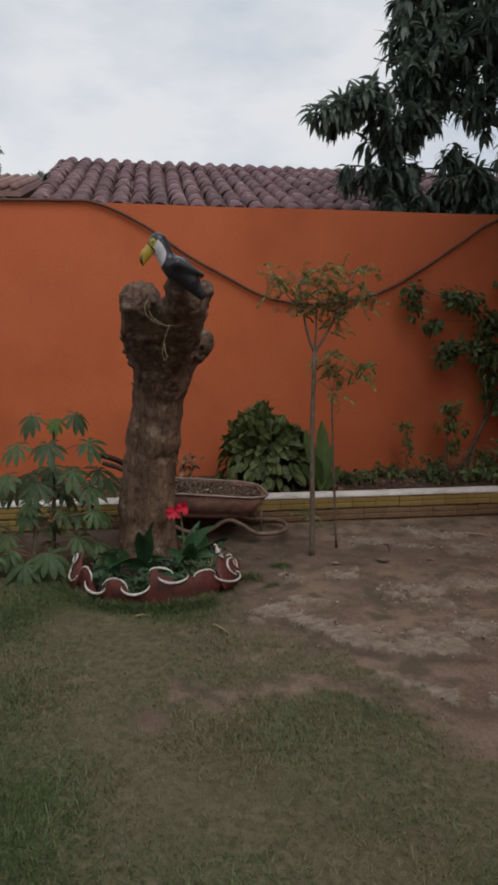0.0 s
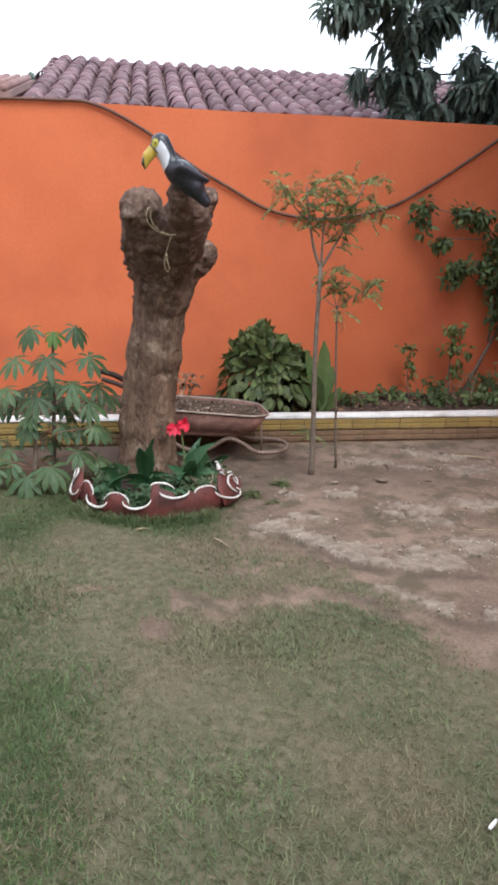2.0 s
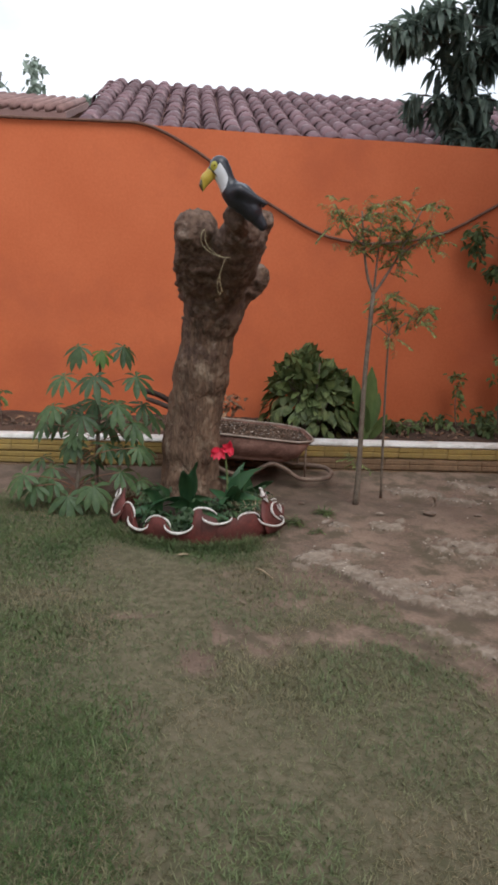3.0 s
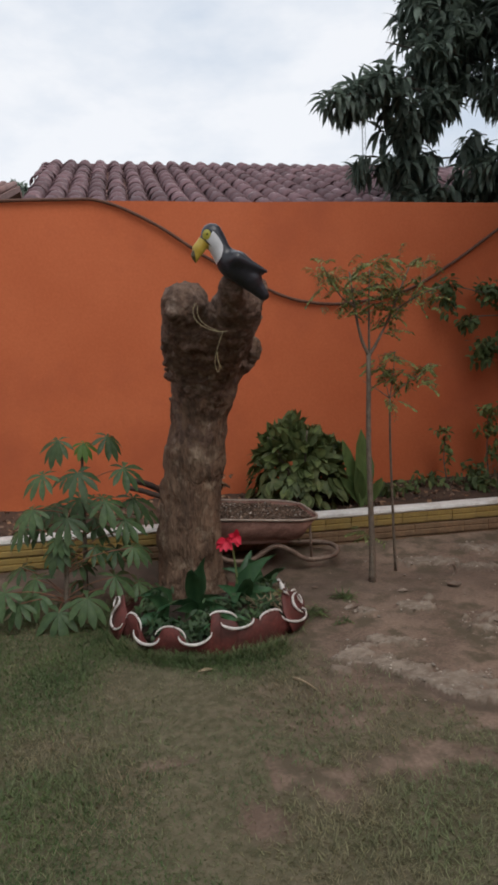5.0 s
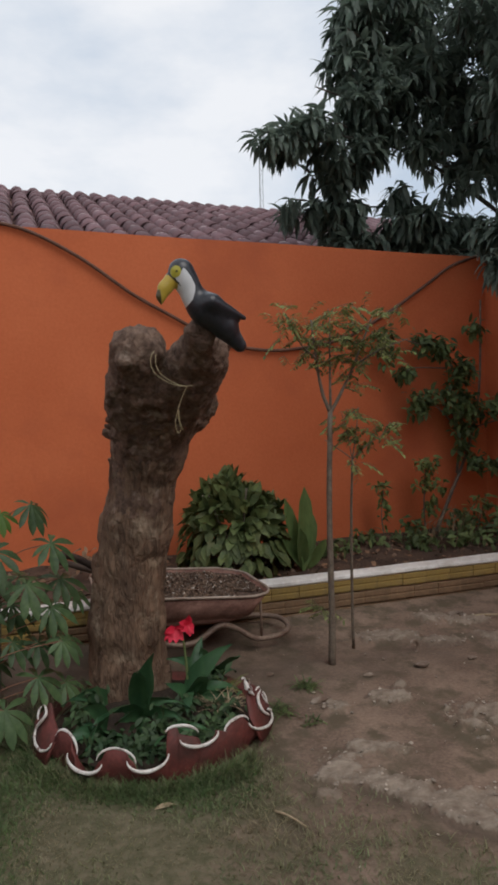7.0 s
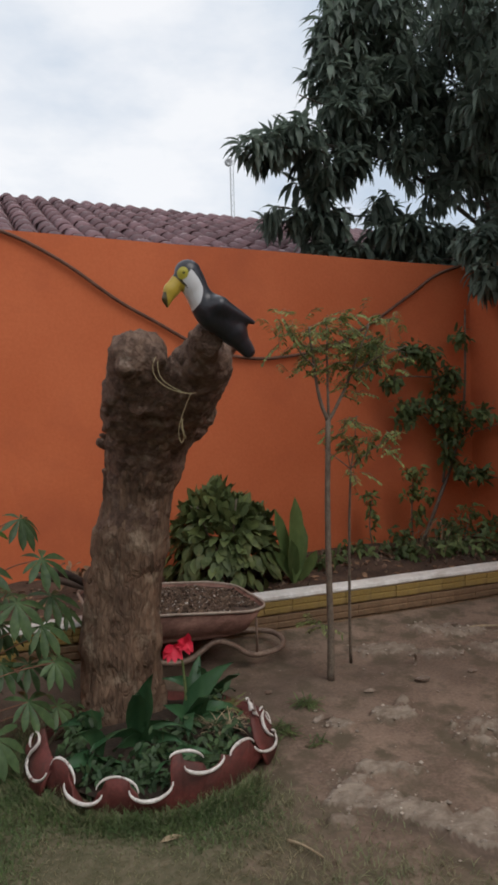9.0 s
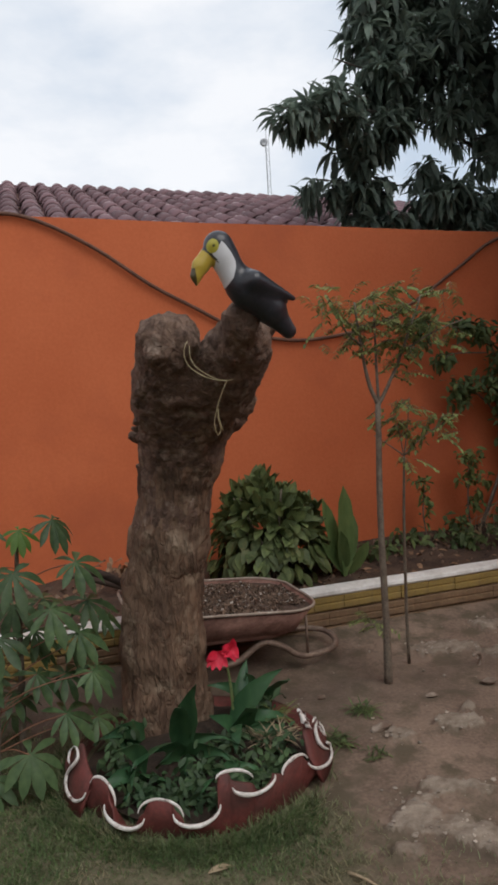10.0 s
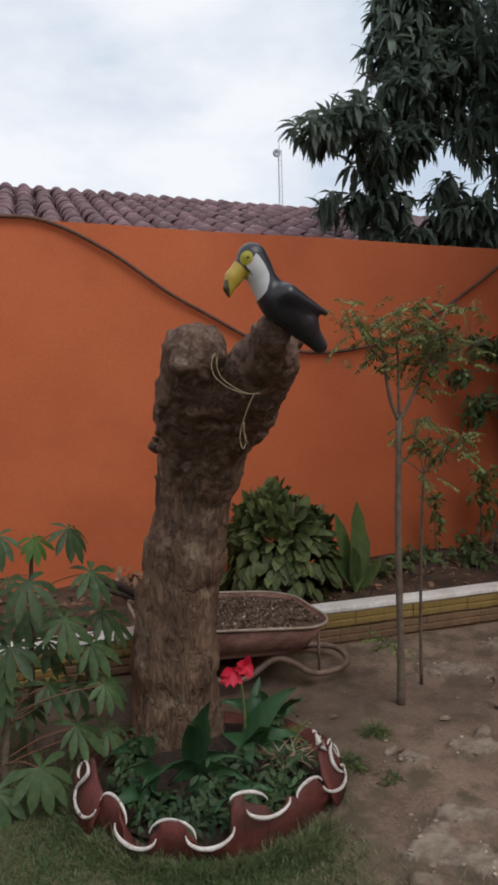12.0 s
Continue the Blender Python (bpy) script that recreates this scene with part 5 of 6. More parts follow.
leafy_shrub("young_shrub", "low spreading shrub beside the wall corner", (3.05, 6.62, bed_z(3.05, 6.62)),
            [([(3.05, 6.62, 0.22), (3.08, 6.6, 0.4), (3.12, 6.58, 0.55)], 0.007), ([(3.05, 6.62, 0.22), (3.2, 6.55, 0.38)], 0.005)], [((3.08, 6.58, 0.52), (0.15, 0.12, 0.09), 46), ((3.24, 6.5, 0.42), (0.12, 0.14, 0.08), 30), ((2.95, 6.6, 0.36), (0.16, 0.12, 0.1), 40)], 0.06, M_VINE, group="young shrubs in the bed")
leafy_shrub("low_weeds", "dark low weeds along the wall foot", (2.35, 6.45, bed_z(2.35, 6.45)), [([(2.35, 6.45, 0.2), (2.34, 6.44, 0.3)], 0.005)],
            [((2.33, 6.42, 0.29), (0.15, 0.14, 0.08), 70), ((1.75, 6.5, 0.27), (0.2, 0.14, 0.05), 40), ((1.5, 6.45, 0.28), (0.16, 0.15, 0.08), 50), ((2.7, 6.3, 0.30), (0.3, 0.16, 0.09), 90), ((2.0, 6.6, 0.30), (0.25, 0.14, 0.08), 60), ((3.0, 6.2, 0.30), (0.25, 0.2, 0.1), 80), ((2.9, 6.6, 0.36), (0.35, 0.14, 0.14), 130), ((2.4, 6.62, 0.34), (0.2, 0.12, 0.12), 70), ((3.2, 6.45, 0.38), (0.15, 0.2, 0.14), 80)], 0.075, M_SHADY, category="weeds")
leafy_shrub("low_weeds", "withered dark shrub behind the stump", (0.0, 6.5, bed_z(0, 6.5)), [([(0.05, 6.5, 0.2), (0.03, 6.48, 0.45)], 0.006)],
            [((0.1, 6.45, 0.42), (0.14, 0.12, 0.12), 46), ((-0.2, 6.5, 0.36), (0.2, 0.12, 0.1), 40)], 0.07, M_LITTER, category="weeds")
leafy_shrub("low_weeds", "dark weeds in the bed near the cassava", (-1.8, 6.5, bed_z(-1.8, 6.5)), [([(-1.8, 6.5, 0.2), (-1.8, 6.48, 0.45)], 0.006)],
            [((-1.85, 6.5, 0.42), (0.12, 0.12, 0.14), 40), ((-2.2, 6.5, 0.34), (0.3, 0.14, 0.1), 60), ((-2.9, 6.5, 0.36), (0.4, 0.14, 0.12), 70)], 0.07, M_VINE, category="weeds")

# pale dry stalks in the bed
base = thing("dry_stalks", (2.62, 6.5, bed_z(2.62, 6.5)), "bleached dry leaf stalks in the bed", "plant debris")
for k in range(22):
    x, y = 2.62 + rnd(-0.16, 0.34), 6.5 + rnd(-0.1, 0.1)
    z = bed_z(x, y)
    v, f = limb([(x, y, z - 0.01), (x + rnd(-0.04, 0.04), y, z + rnd(0.08, 0.16)), (x + rnd(-0.1, 0.1), y - 0.05, z + rnd(0.12, 0.30))], [0.004, 0.002], 4, 3)
    solid("stalk", v, f, M_DRYSTALK, base)


# ---- the mango tree behind the wall ----
def mango_tree():
    base = thing("mango_tree", (5.9, 9.0, -0.1), "large dark mango tree with long drooping leaves behind the wall", "tree")
    v, f = limb([(5.9, 9.0, -0.15), (5.88, 8.98, 1.2), (5.8, 8.9, 2.6), (5.7, 8.85, 4.6)], [0.22, 0.17, 0.12, 0.07], 12, 6, 0.3)
    solid("trunk", v, f, M_TRUNK, base)
    # the last three limbs reach to unseen clumps added for shade over the garden
    ends = [(1.75, 7.75, 4.0), (2.2, 7.9, 4.5), (2.5, 8.1, 5.1), (2.4, 8.2, 3.45), (3.0, 8.3, 5.6), (3.4, 7.9, 4.4), (4.2, 8.0, 5.0), (5.0, 8.4, 4.6), (4.6, 8.8, 5.8), (3.2, 7.6, 3.3), (4.2, 7.6, 3.3), (3.4, 6.9, 3.0), (5.2, 8.2, 3.6), (3.6, 9.4, 6.2), (2.7, 5.0, 5.0), (3.7, 4.3, 4.3), (4.3, 3.4, 4.1)]
    for e in ends:
        s = np.array([5.75, 8.87, 1.3 + 0.55 * e[2] + rnd(-0.1, 0.1)])
        m = s * 0.45 + np.array(e) * 0.55 + np.array([rnd(-0.2, 0.2), rnd(-0.2, 0.2), 0.25])
        v, f = limb([s, m, e], [0.035, 0.016, 0.006], 7, 6, 0.2)
        solid("limb", v, f, M_TRUNK, base)
    clumps = [((1.64, 7.62, 3.80), (0.22, 0.25, 0.10), 12), ((1.79, 7.72, 3.92), (0.28, 0.25, 0.14), 20), ((2.06, 7.8, 4.06), (0.30, 0.28, 0.13), 30), ((2.25, 7.85, 3.8), (0.20, 0.3, 0.2), 18), ((2.12, 8.05, 3.36), (0.28, 0.3, 0.10), 20), ((2.5, 8.0, 3.32), (0.34, 0.35, 0.22), 46),
              ((2.54, 8.0, 4.9), (0.14, 0.3, 0.45), 26), ((2.82, 8.1, 5.4), (0.3, 0.4, 0.5), 50), ((2.95, 8.0, 4.5), (0.40, 0.4, 0.5), 80), ((3.2, 8.1, 5.6), (0.6, 0.5, 0.6), 100), ((3.5, 8.0, 4.7), (0.6, 0.5, 0.55), 130), ((4.2, 8.0, 5.1), (0.7, 0.6, 0.8), 150),
              ((4.4, 8.0, 4.3), (0.7, 0.6, 0.4), 120), ((5.1, 8.2, 4.6), (0.7, 0.7, 1.0), 120), ((4.4, 8.4, 6.2), (1.1, 0.7, 0.6), 90), ((2.66, 7.8, 3.85), (0.22, 0.3, 0.24), 34), ((3.3, 7.7, 3.15), (0.5, 0.35, 0.22), 76), ((4.0, 7.6, 3.1), (0.5, 0.35, 0.24), 76), ((3.35, 7.8, 4.0), (0.25, 0.3, 0.26), 24), ((2.40, 7.9, 3.62), (0.2, 0.25, 0.14), 18), ((3.1, 7.9, 3.5), (0.3, 0.25, 0.16), 14), ((4.0, 7.9, 4.0), (0.4, 0.3, 0.2), 18),
              ((3.75, 7.8, 3.75), (0.25, 0.3, 0.3), 12), ((4.7, 7.7, 3.3), (0.5, 0.4, 0.5), 80), ((2.7, 7.9, 3.0), (0.5, 0.3, 0.16), 50), ((3.6, 7.6, 2.85), (0.6, 0.3, 0.14), 56), ((4.4, 7.5, 2.9), (0.6, 0.3, 0.2), 50), ((3.21, 6.46, 2.54), (0.13, 0.12, 0.12), 16), ((3.30, 6.6, 2.84), (0.22, 0.2, 0.12), 34), ((5.6, 8.4, 3.6), (0.5, 0.6, 0.9), 60),
              ((2.62, 7.9, 4.35), (0.22, 0.3, 0.3), 36), ((3.9, 6.9, 4.2), (0.6, 0.5, 0.5), 70), ((4.4, 6.3, 4.9), (0.7, 0.6, 0.6), 80), ((3.9, 7.2, 5.4), (0.7, 0.5, 0.7), 70), ((3.1, 8.4, 4.9), (0.35, 0.4, 0.5), 60),
              # from here on: unseen overhanging clumps, added to shade the wall's right end
              ((2.5, 4.9, 5.1), (0.6, 0.6, 0.3), 90), ((3.2, 4.5, 5.0), (0.7, 0.7, 0.4), 90), ((2.9, 5.5, 5.5), (0.6, 0.5, 0.3), 80), ((2.0, 4.4, 5.3), (0.6, 0.6, 0.3), 70), ((3.9, 5.7, 4.7), (0.6, 0.8, 0.5), 100), ((3.7, 4.3, 4.2), (0.8, 0.9, 0.6), 110), ((3.5, 3.2, 4.3), (0.7, 0.8, 0.5), 80), ((4.4, 3.4, 4.0), (0.7, 0.8, 0.7), 60), ((4.4, 4.6, 4.6), (0.7, 0.8, 0.5), 70), ((3.7, 6.3, 5.5), (0.6, 0.6, 0.4), 70),
              ((3.9, 5.2, 4.1), (0.7, 0.8, 0.5), 150), ((3.6, 4.6, 3.7), (0.6, 0.7, 0.35), 110), ((4.3, 6.1, 3.9), (0.7, 0.7, 0.5), 130), ((3.9, 3.6, 3.9), (0.7, 0.8, 0.4), 110), ((3.3, 5.0, 4.5), (0.5, 0.6, 0.3), 100)]
    twigs = []
    for ci, (c, s, n) in enumerate(clumps):
        leaves = []
        for _ in range(n):
            o = np.array(c) + ball_way() * np.array(s) * rnd(0.35, 1.0)
            out = unit((o - np.array([3.9, 8.8, 4.2])) * np.array([1, 1, 0.6]) + ball_way() * 0.8)
            out[2] = max(out[2], -0.3)
            twigs.append(tube([o - out * 0.22 - np.array([0, 0, 0.03]), o - out * 0.1, o], [0.007, 0.004], 4))
            for k in range(random.randint(8, 11)):
                a = rnd(0, 6.28)
                ref = unit(cross3(out, (0.3, 0.2, 1)))
                ref2 = cross3(out, ref)
                way = unit(out * rnd(0.1, 0.7) + (ref * math.cos(a) + ref2 * math.sin(a)) + np.array([0, 0, -0.35]))
                L = rnd(0.16, 0.27)
                leaves.append(blade(o - out * rnd(0, 0.07), way, unit(np.array([0, 0, 1]) + ball_way() * 0.4), L, L * 0.25, rnd(0.7, 1.6), 0.15, LANCE))
        v, f = join(leaves)
        solid("leaf_clump", v, f, M_MANGO, base)
    v, f = join(twigs)
    solid("twigwork", v, f, M_TRUNK, base)


mango_tree()


# ---- beyond the wall ----
def neighbour_house():
    base = thing("neighbour_house", (4.0, 12.4, 0), "neighbouring house with a weathered clay tile roof behind the wall", "house")
    bm = bmesh.new()
    box(bm, (-1.2, 9.6, -0.2), (9.3, 15.2, 3.05))
    part("house_wall", bm, M_HOUSE, base)
    ridge, eave, slope = 12.4, 8.35, 0.415
    bm = bmesh.new()
    for y0, y1 in ((eave, ridge), (16.45, ridge)):
        top = 4.60
        low = top - abs(y1 - y0) * slope
        vs = [bm.verts.new(p) for p in ((-1.5, y0, low), (9.6, y0, low), (9.6, y1, top), (-1.5, y1, top), (-1.5, y0, low - 0.08), (9.6, y0, low - 0.08), (9.6, y1, top - 0.08), (-1.5, y1, top - 0.08))]
        for q in ((0, 1, 2, 3), (7, 6, 5, 4), (0, 4, 5, 1), (1, 5, 6, 2), (2, 6, 7, 3), (3, 7, 4, 0)):
            bm.faces.new([vs[i] for i in q])
    roof = part("roof", bm, M_TILEFAR, base, "weathered reddish clay tile roof")
    # one curved tile, shared by all
    def curved(length, r0, r1, arc, name):
        verts, faces = [], []
        for j, (t, r) in enumerate(((0, r0), (1, r1))):
            for k in range(7):
                a = math.radians(-arc + 2 * arc * k / 6)
                for q in (r, r - 0.016):
                    verts.append((q * math.sin(a), -length / 2 + length * t, q * math.cos(a)))
        for k in range(6):
            a = 2 * k
            faces += [(a, a + 2, a + 16, a + 14), (a + 1, a + 15, a + 17, a + 3), (a, a + 1, a + 3, a + 2), (a + 14, a + 16, a + 17, a + 15)]
        return mesh_of(name, verts, faces, M_TILE)
    cover = curved(0.46, 0.115, 0.09, 82, "roof_tile")
    cap = curved(0.50, 0.155, 0.135, 80, "ridge_tile")
    tilt = math.atan(slope)
    org = origin_of(roof)
    for i in range(27):
        for j in range(11):
            ob = new("roof_tile", cover)
            x = -1.42 + i * 0.225 + rnd(-0.012, 0.012)
            y = 12.22 - j * 0.36 + rnd(-0.02, 0.02)
            z = 4.60 - (12.4 - y) * slope + 0.045 - 0.02 * math.sin(math.pi * (x + 1.5) / 11) + rnd(-0.006, 0.006)
            ob.parent = roof
            ob.matrix_basis = Matrix.Translation(Vector((x, y, z)) - org) @ Euler((tilt + 0.035, rnd(-0.04, 0.04), rnd(-0.03, 0.03))).to_matrix().to_4x4()
    rest = []
    for i in range(22):
        x = 4.66 + i * 0.225
        rest.append(tube([(x, 12.38, 4.64), (x, 8.4, 4.64 - 3.98 * slope)], 0.085, 6))
    v, f = join(rest)
    tagged(solid("tile_surface", v, f, M_TILE, roof, "further rows of clay tiles"), kind="stuff")
    for i in range(26):
        ob = new("ridge_tile", cap)
        x = -1.35 + i * 0.43
        ob.parent = roof
        ob.matrix_basis = Matrix.Translation(Vector((x, 12.4, 4.535 + 0.012 * (i % 2) - 0.01 * math.sin(math.pi * i / 25) + rnd(-0.008, 0.008))) - org) @ Euler((0.03, 0, radians(90) + rnd(-0.04, 0.04))).to_matrix().to_4x4()
    # broken pieces on the open gable edge
    for j in range(5):
        ob = new("roof_tile", cover)
        y = 12.15 - j * 0.36
        ob.parent = roof
        ob.matrix_basis = Matrix.Translation(Vector((-1.52 + rnd(-0.02, 0.02), y, 4.60 - (12.4 - y) * slope + 0.02)) - org) @ Euler((tilt, -0.35, rnd(-0.08, 0.08))).to_matrix().to_4x4()


neighbour_house()


def far_house():
    base = thing("far_house", (-6.0, 17.0, 0), "distant low house with a reddish tile roof", "house")
    bm = bmesh.new()
    box(bm, (-10.5, 14.6, -0.2), (-3.0, 19.4, 4.7))
    part("house_wall", bm, M_HOUSE, base)
    bm = bmesh.new()
    prof = [(-11.0, 14.2, 4.65), (-2.6, 14.2, 4.65), (-2.6, 17.0, 5.62), (-11.0, 17.0, 5.62), (-2.6, 19.8, 4.65), (-11.0, 19.8, 4.65)]
    vs = [bm.verts.new(p) for p in prof]
    lo = [bm.verts.new((x, y, z - 0.12)) for x, y, z in prof]
    for q in ((0, 1, 2, 3), (3, 2, 4, 5)):
        bm.faces.new([vs[i] for i in q])
        bm.faces.new([lo[i] for i in q[::-1]])
    for a, b in ((0, 1), (1, 2), (2, 4), (4, 5), (5, 3), (3, 0)):
        bm.faces.new([vs[a], vs[b], lo[b], lo[a]])
    roof = part("roof", bm, M_TILEFAR, base, "faded clay tile roof")
    pieces = []
    for i in range(40):
        x = -10.9 + i * 0.21
        pieces.append(tube([(x, 14.18, 4.69), (x, 17.0, 5.66)], 0.07, 6))
    v, f = join(pieces)
    tagged(solid("tile_surface", v, f, M_TILEFAR, roof, "rows of far clay tiles"), kind="stuff")


far_house()


def far_tree(x, y, top, spread, label):
    base = thing("tree", (x, y, 0), label, "tree", group="far trees behind the houses")
    v, f = limb([(x, y, -0.1), (x + 0.1, y, top * 0.4), (x, y, top * 0.75)], [0.28, 0.18, 0.08], 8, 4)
    solid("trunk", v, f, M_TRUNK, base)
    for k in range(7):
        a = k * 0.9
        e = (x + spread * 0.6 * math.cos(a), y + spread * 0.6 * math.sin(a), top * rnd(0.6, 0.9))
        v, f = limb([(x, y, top * 0.45), ((x + e[0]) / 2, (y + e[1]) / 2, top * 0.62), e], [0.1, 0.03], 6, 4)
        solid("limb", v, f, M_TRUNK, base)
    pieces = []
    for k in range(26):
        c = np.array([x, y, top * 0.72]) + ball_way() * np.array([spread, spread, top * 0.27]) * rnd(0.5, 1.0)
        for _ in range(70):
            o = c + ball_way() * rnd(0.1, 0.55) * spread * 0.45
            pieces.append(blade(o, ball_way(), ball_way(), rnd(0.18, 0.34), 0.13, 0.4, 0.1, SHORT))
    v, f = join(pieces)
    solid("crown", v, f, M_FAR, base, "green crown with haze put into its colour")


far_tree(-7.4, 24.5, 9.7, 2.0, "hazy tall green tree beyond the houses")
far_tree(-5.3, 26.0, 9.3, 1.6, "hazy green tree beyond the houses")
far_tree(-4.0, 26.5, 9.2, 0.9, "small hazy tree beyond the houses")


def radio_mast():
    base = thing("radio_mast", (13.9, 40.0, 0), "thin grey lattice mast with a small round dish", "mast")
    for dx, dy in ((-0.13, -0.1), (0.13, -0.1), (0.0, 0.14)):
        v, f = tube([(13.9 + dx, 40 + dy, -0.1), (13.9 + dx * 0.8, 40 + dy * 0.8, 17.0)], 0.022, 5)
        solid("leg", v, f, M_STEEL, base)
    pieces = []
    for i in range(56):
        z = 0.3 + i * 0.3
        s = -1 if i % 2 else 1
        pieces.append(tube([(13.9 - 0.12 * s, 39.91, z), (13.9 + 0.12 * s, 39.91, z + 0.3)], 0.011, 4))
    v, f = join(pieces)
    solid("lattice", v, f, M_STEEL, base)
    v, f = tube([(13.9, 40, 16.9), (13.9, 40, 17.9)], 0.018, 5)
    solid("tip", v, f, M_STEEL, base)
    v, f = [], []
    for j, (r, d) in enumerate(((0.0, 0.10), (0.12, 0.07), (0.22, 0.0), (0.22, 0.16), (0.0, 0.20))):
        for k in range(14):
            a = 2 * math.pi * k / 14
            v.append((13.66 + r * math.cos(a), 39.75 + d, 16.75 + r * math.sin(a)))
    for j in range(4):
        for k in range(14):
            f.append((j * 14 + k, j * 14 + (k + 1) % 14, (j + 1) * 14 + (k + 1) % 14, (j + 1) * 14 + k))
    solid("dish", v, f, M_STEEL, base, "small round antenna dish")
    v, f = tube([(13.66, 39.95, 16.75), (13.85, 39.95, 16.75)], 0.02, 5)
    solid("bracket", v, f, M_STEEL, base)


radio_mast()


# ---- loose things on the ground ----
def stone(x, y, size, label):
    """A rough flat lump of pale cement."""
    z = ground_z(x, y) - 0.012
    bm = bmesh.new()
    bmesh.ops.create_icosphere(bm, subdivisions=2, radius=1.0)
    seed = rnd(0, 50)
    for v in bm.verts:
        n = 1 + 0.5 * noise.noise(v.co * 1.4 + Vector((seed, 0, 0))) + 0.25 * noise.noise(v.co * 3.7 + Vector((0, seed, 0)))
        v.co = Vector((x + v.co.x * size * n, y + v.co.y * size * 0.6 * n, z + 0.006 + v.co.z * size * 0.30 * n))
    ob = part("stone", bm, M_STONE)
    tagged(ob, label, "stone", group="loose stones on the bare earth")


for x, y, s in ((1.31, 4.87, 0.042), (0.98, 4.86, 0.028), (0.64, 4.63, 0.04), (0.985, 4.61, 0.055), (0.62, 4.70, 0.05), (1.32, 5.35, 0.05), (1.95, 5.45, 0.055), (0.40, 4.06, 0.03),
                (0.92, 3.72, 0.03), (1.3, 4.12, 0.035), (1.62, 4.85, 0.03), (0.50, 5.05, 0.025)):
    stone(x, y, s, "small pale lump of broken cement on bare earth")


def stick(pts, r, label):
    v, f = limb(pts, [r, r * 0.5], 6, 4, 0.3)
    tagged(solid("stick", v, f, M_DRYSTALK), label, "stick", group="sticks on the ground")


def gz(x, y, up=0.006):
    return (x, y, ground_z(x, y) + up)


stick([gz(2.0, 5.35), gz(2.15, 5.32, 0.012), gz(2.3, 5.26)], 0.010, "short dry stick on bare earth near the kerb")
stick([gz(0.10, 3.98, 0.0), gz(0.13, 3.92, 0.012), gz(0.17, 3.86, 0.0)], 0.006, "dry twig lying on the turf")
stick([gz(1.5, 3.95), gz(1.6, 3.93, 0.01), gz(1.72, 3.94)], 0.004, "thin dry twig on bare earth")
ring = []
for k in range(17):
    a = math.radians(-75 + 200 * k / 16)
    ring.append((1.375 + 0.042 * math.cos(a), 5.05 + 0.018 * math.cos(a), ground_z(1.375, 5.05) + 0.012 + 0.042 * math.sin(a)))
v, f = tube(ring, [0.006, 0.010, 0.010, 0.007], 8, wobble=0.3)
tagged(solid("clay_ring", v, f, M_STONE), "broken pale clay ring half buried in bare earth", "pot shard")
v, f = blade(gz(-0.30, 4.13, 0.004), (1, 0.1, 0.1), (0, 0, 1), 0.09, 0.03, 0.2, 0.2, OVAL)
tagged(solid("dry_leaf", v, f, M_DRYSTALK), "curled dry leaf on the turf beside the planter", "leaf")
v, f = limb([gz(0.605, 2.06, 0.012), gz(0.62, 2.068, 0.018), gz(0.637, 2.085, 0.012)], [0.005, 0.006, 0.004], 6, 4)
tagged(solid("paper_scrap", v, f, M_BIB), "small crumpled white paper scrap on the turf", "paper")

# litter and clods on the bed
pieces, clods = [], []
for _ in range(1500):
    x, y = rnd(-4.5, 3.35), rnd(5.87, 6.88)
    z = bed_z(x, y)
    a = rnd(0, 6.28)
    if rnd(0, 1) < 0.45:
        pieces.append(blade((x, y, z + 0.004), (math.cos(a), math.sin(a), rnd(0.0, 0.4)), (rnd(-0.4, 0.4), rnd(-0.4, 0.4), 1), rnd(0.05, 0.12), rnd(0.02, 0.04), 0.8, 0.25, OVAL))
    else:
        r = rnd(0.008, 0.03)
        w = [unit(ball_way()) for _ in range(4)]
        o = np.array([x, y, z])
        clods.append(([o + np.array(q) * r for q in ((1, 0, 0), (-0.5, 0.8, 0), (-0.5, -0.8, 0), (0.1, 0, 0.9), (0, 0.1, -0.9))], [(0, 1, 3), (1, 2, 3), (2, 0, 3), (1, 0, 4), (2, 1, 4), (0, 2, 4)]))
v, f = join(pieces)
tagged(solid("leaf_litter", v, f, M_LITTER), "brown dry leaf litter on the bed", "leaf litter", kind="stuff")
v, f = join(clods)
tagged(solid("soil_clods", v, f, M_CRUMB, smooth=False), "loose soil clods on the bed", "soil", kind="stuff")
clods = []
for _ in range(9000):
    x, y = rnd(0.2, 2.4), rnd(3.0, 5.6)
    p = pale(x, y)
    if bare(x, y) < 0.6 or rnd(0, 1) > (0.75 if p > 0 else 0.30 if p > -0.35 else 0.02):
        continue
    z = ground_z(x, y) + (0.010 if p > 0 else -0.008)
    r = 0.002 + 0.010 * rnd(0, 1) ** 3
    o = np.array([x, y, z])
    a, flat = rnd(0, 6.28), rnd(0.4, 0.9)
    ring = [(math.cos(a + k * 1.257) * rnd(0.7, 1.2), math.sin(a + k * 1.257) * rnd(0.7, 1.2), rnd(-0.1, 0.2)) for k in range(5)]
    pts = [o + np.array(q) * r for q in ring + [(rnd(-0.2, 0.2), rnd(-0.2, 0.2), flat), (0, 0, -0.8)]]
    clods.append((pts, [(k, (k + 1) % 5, 5) for k in range(5)] + [((k + 1) % 5, k, 6) for k in range(5)]))
v, f = join(clods)
tagged(solid("gravel", v, f, M_RUBBLE, smooth=False), "scattered grit on bare earth", "gravel", kind="stuff")


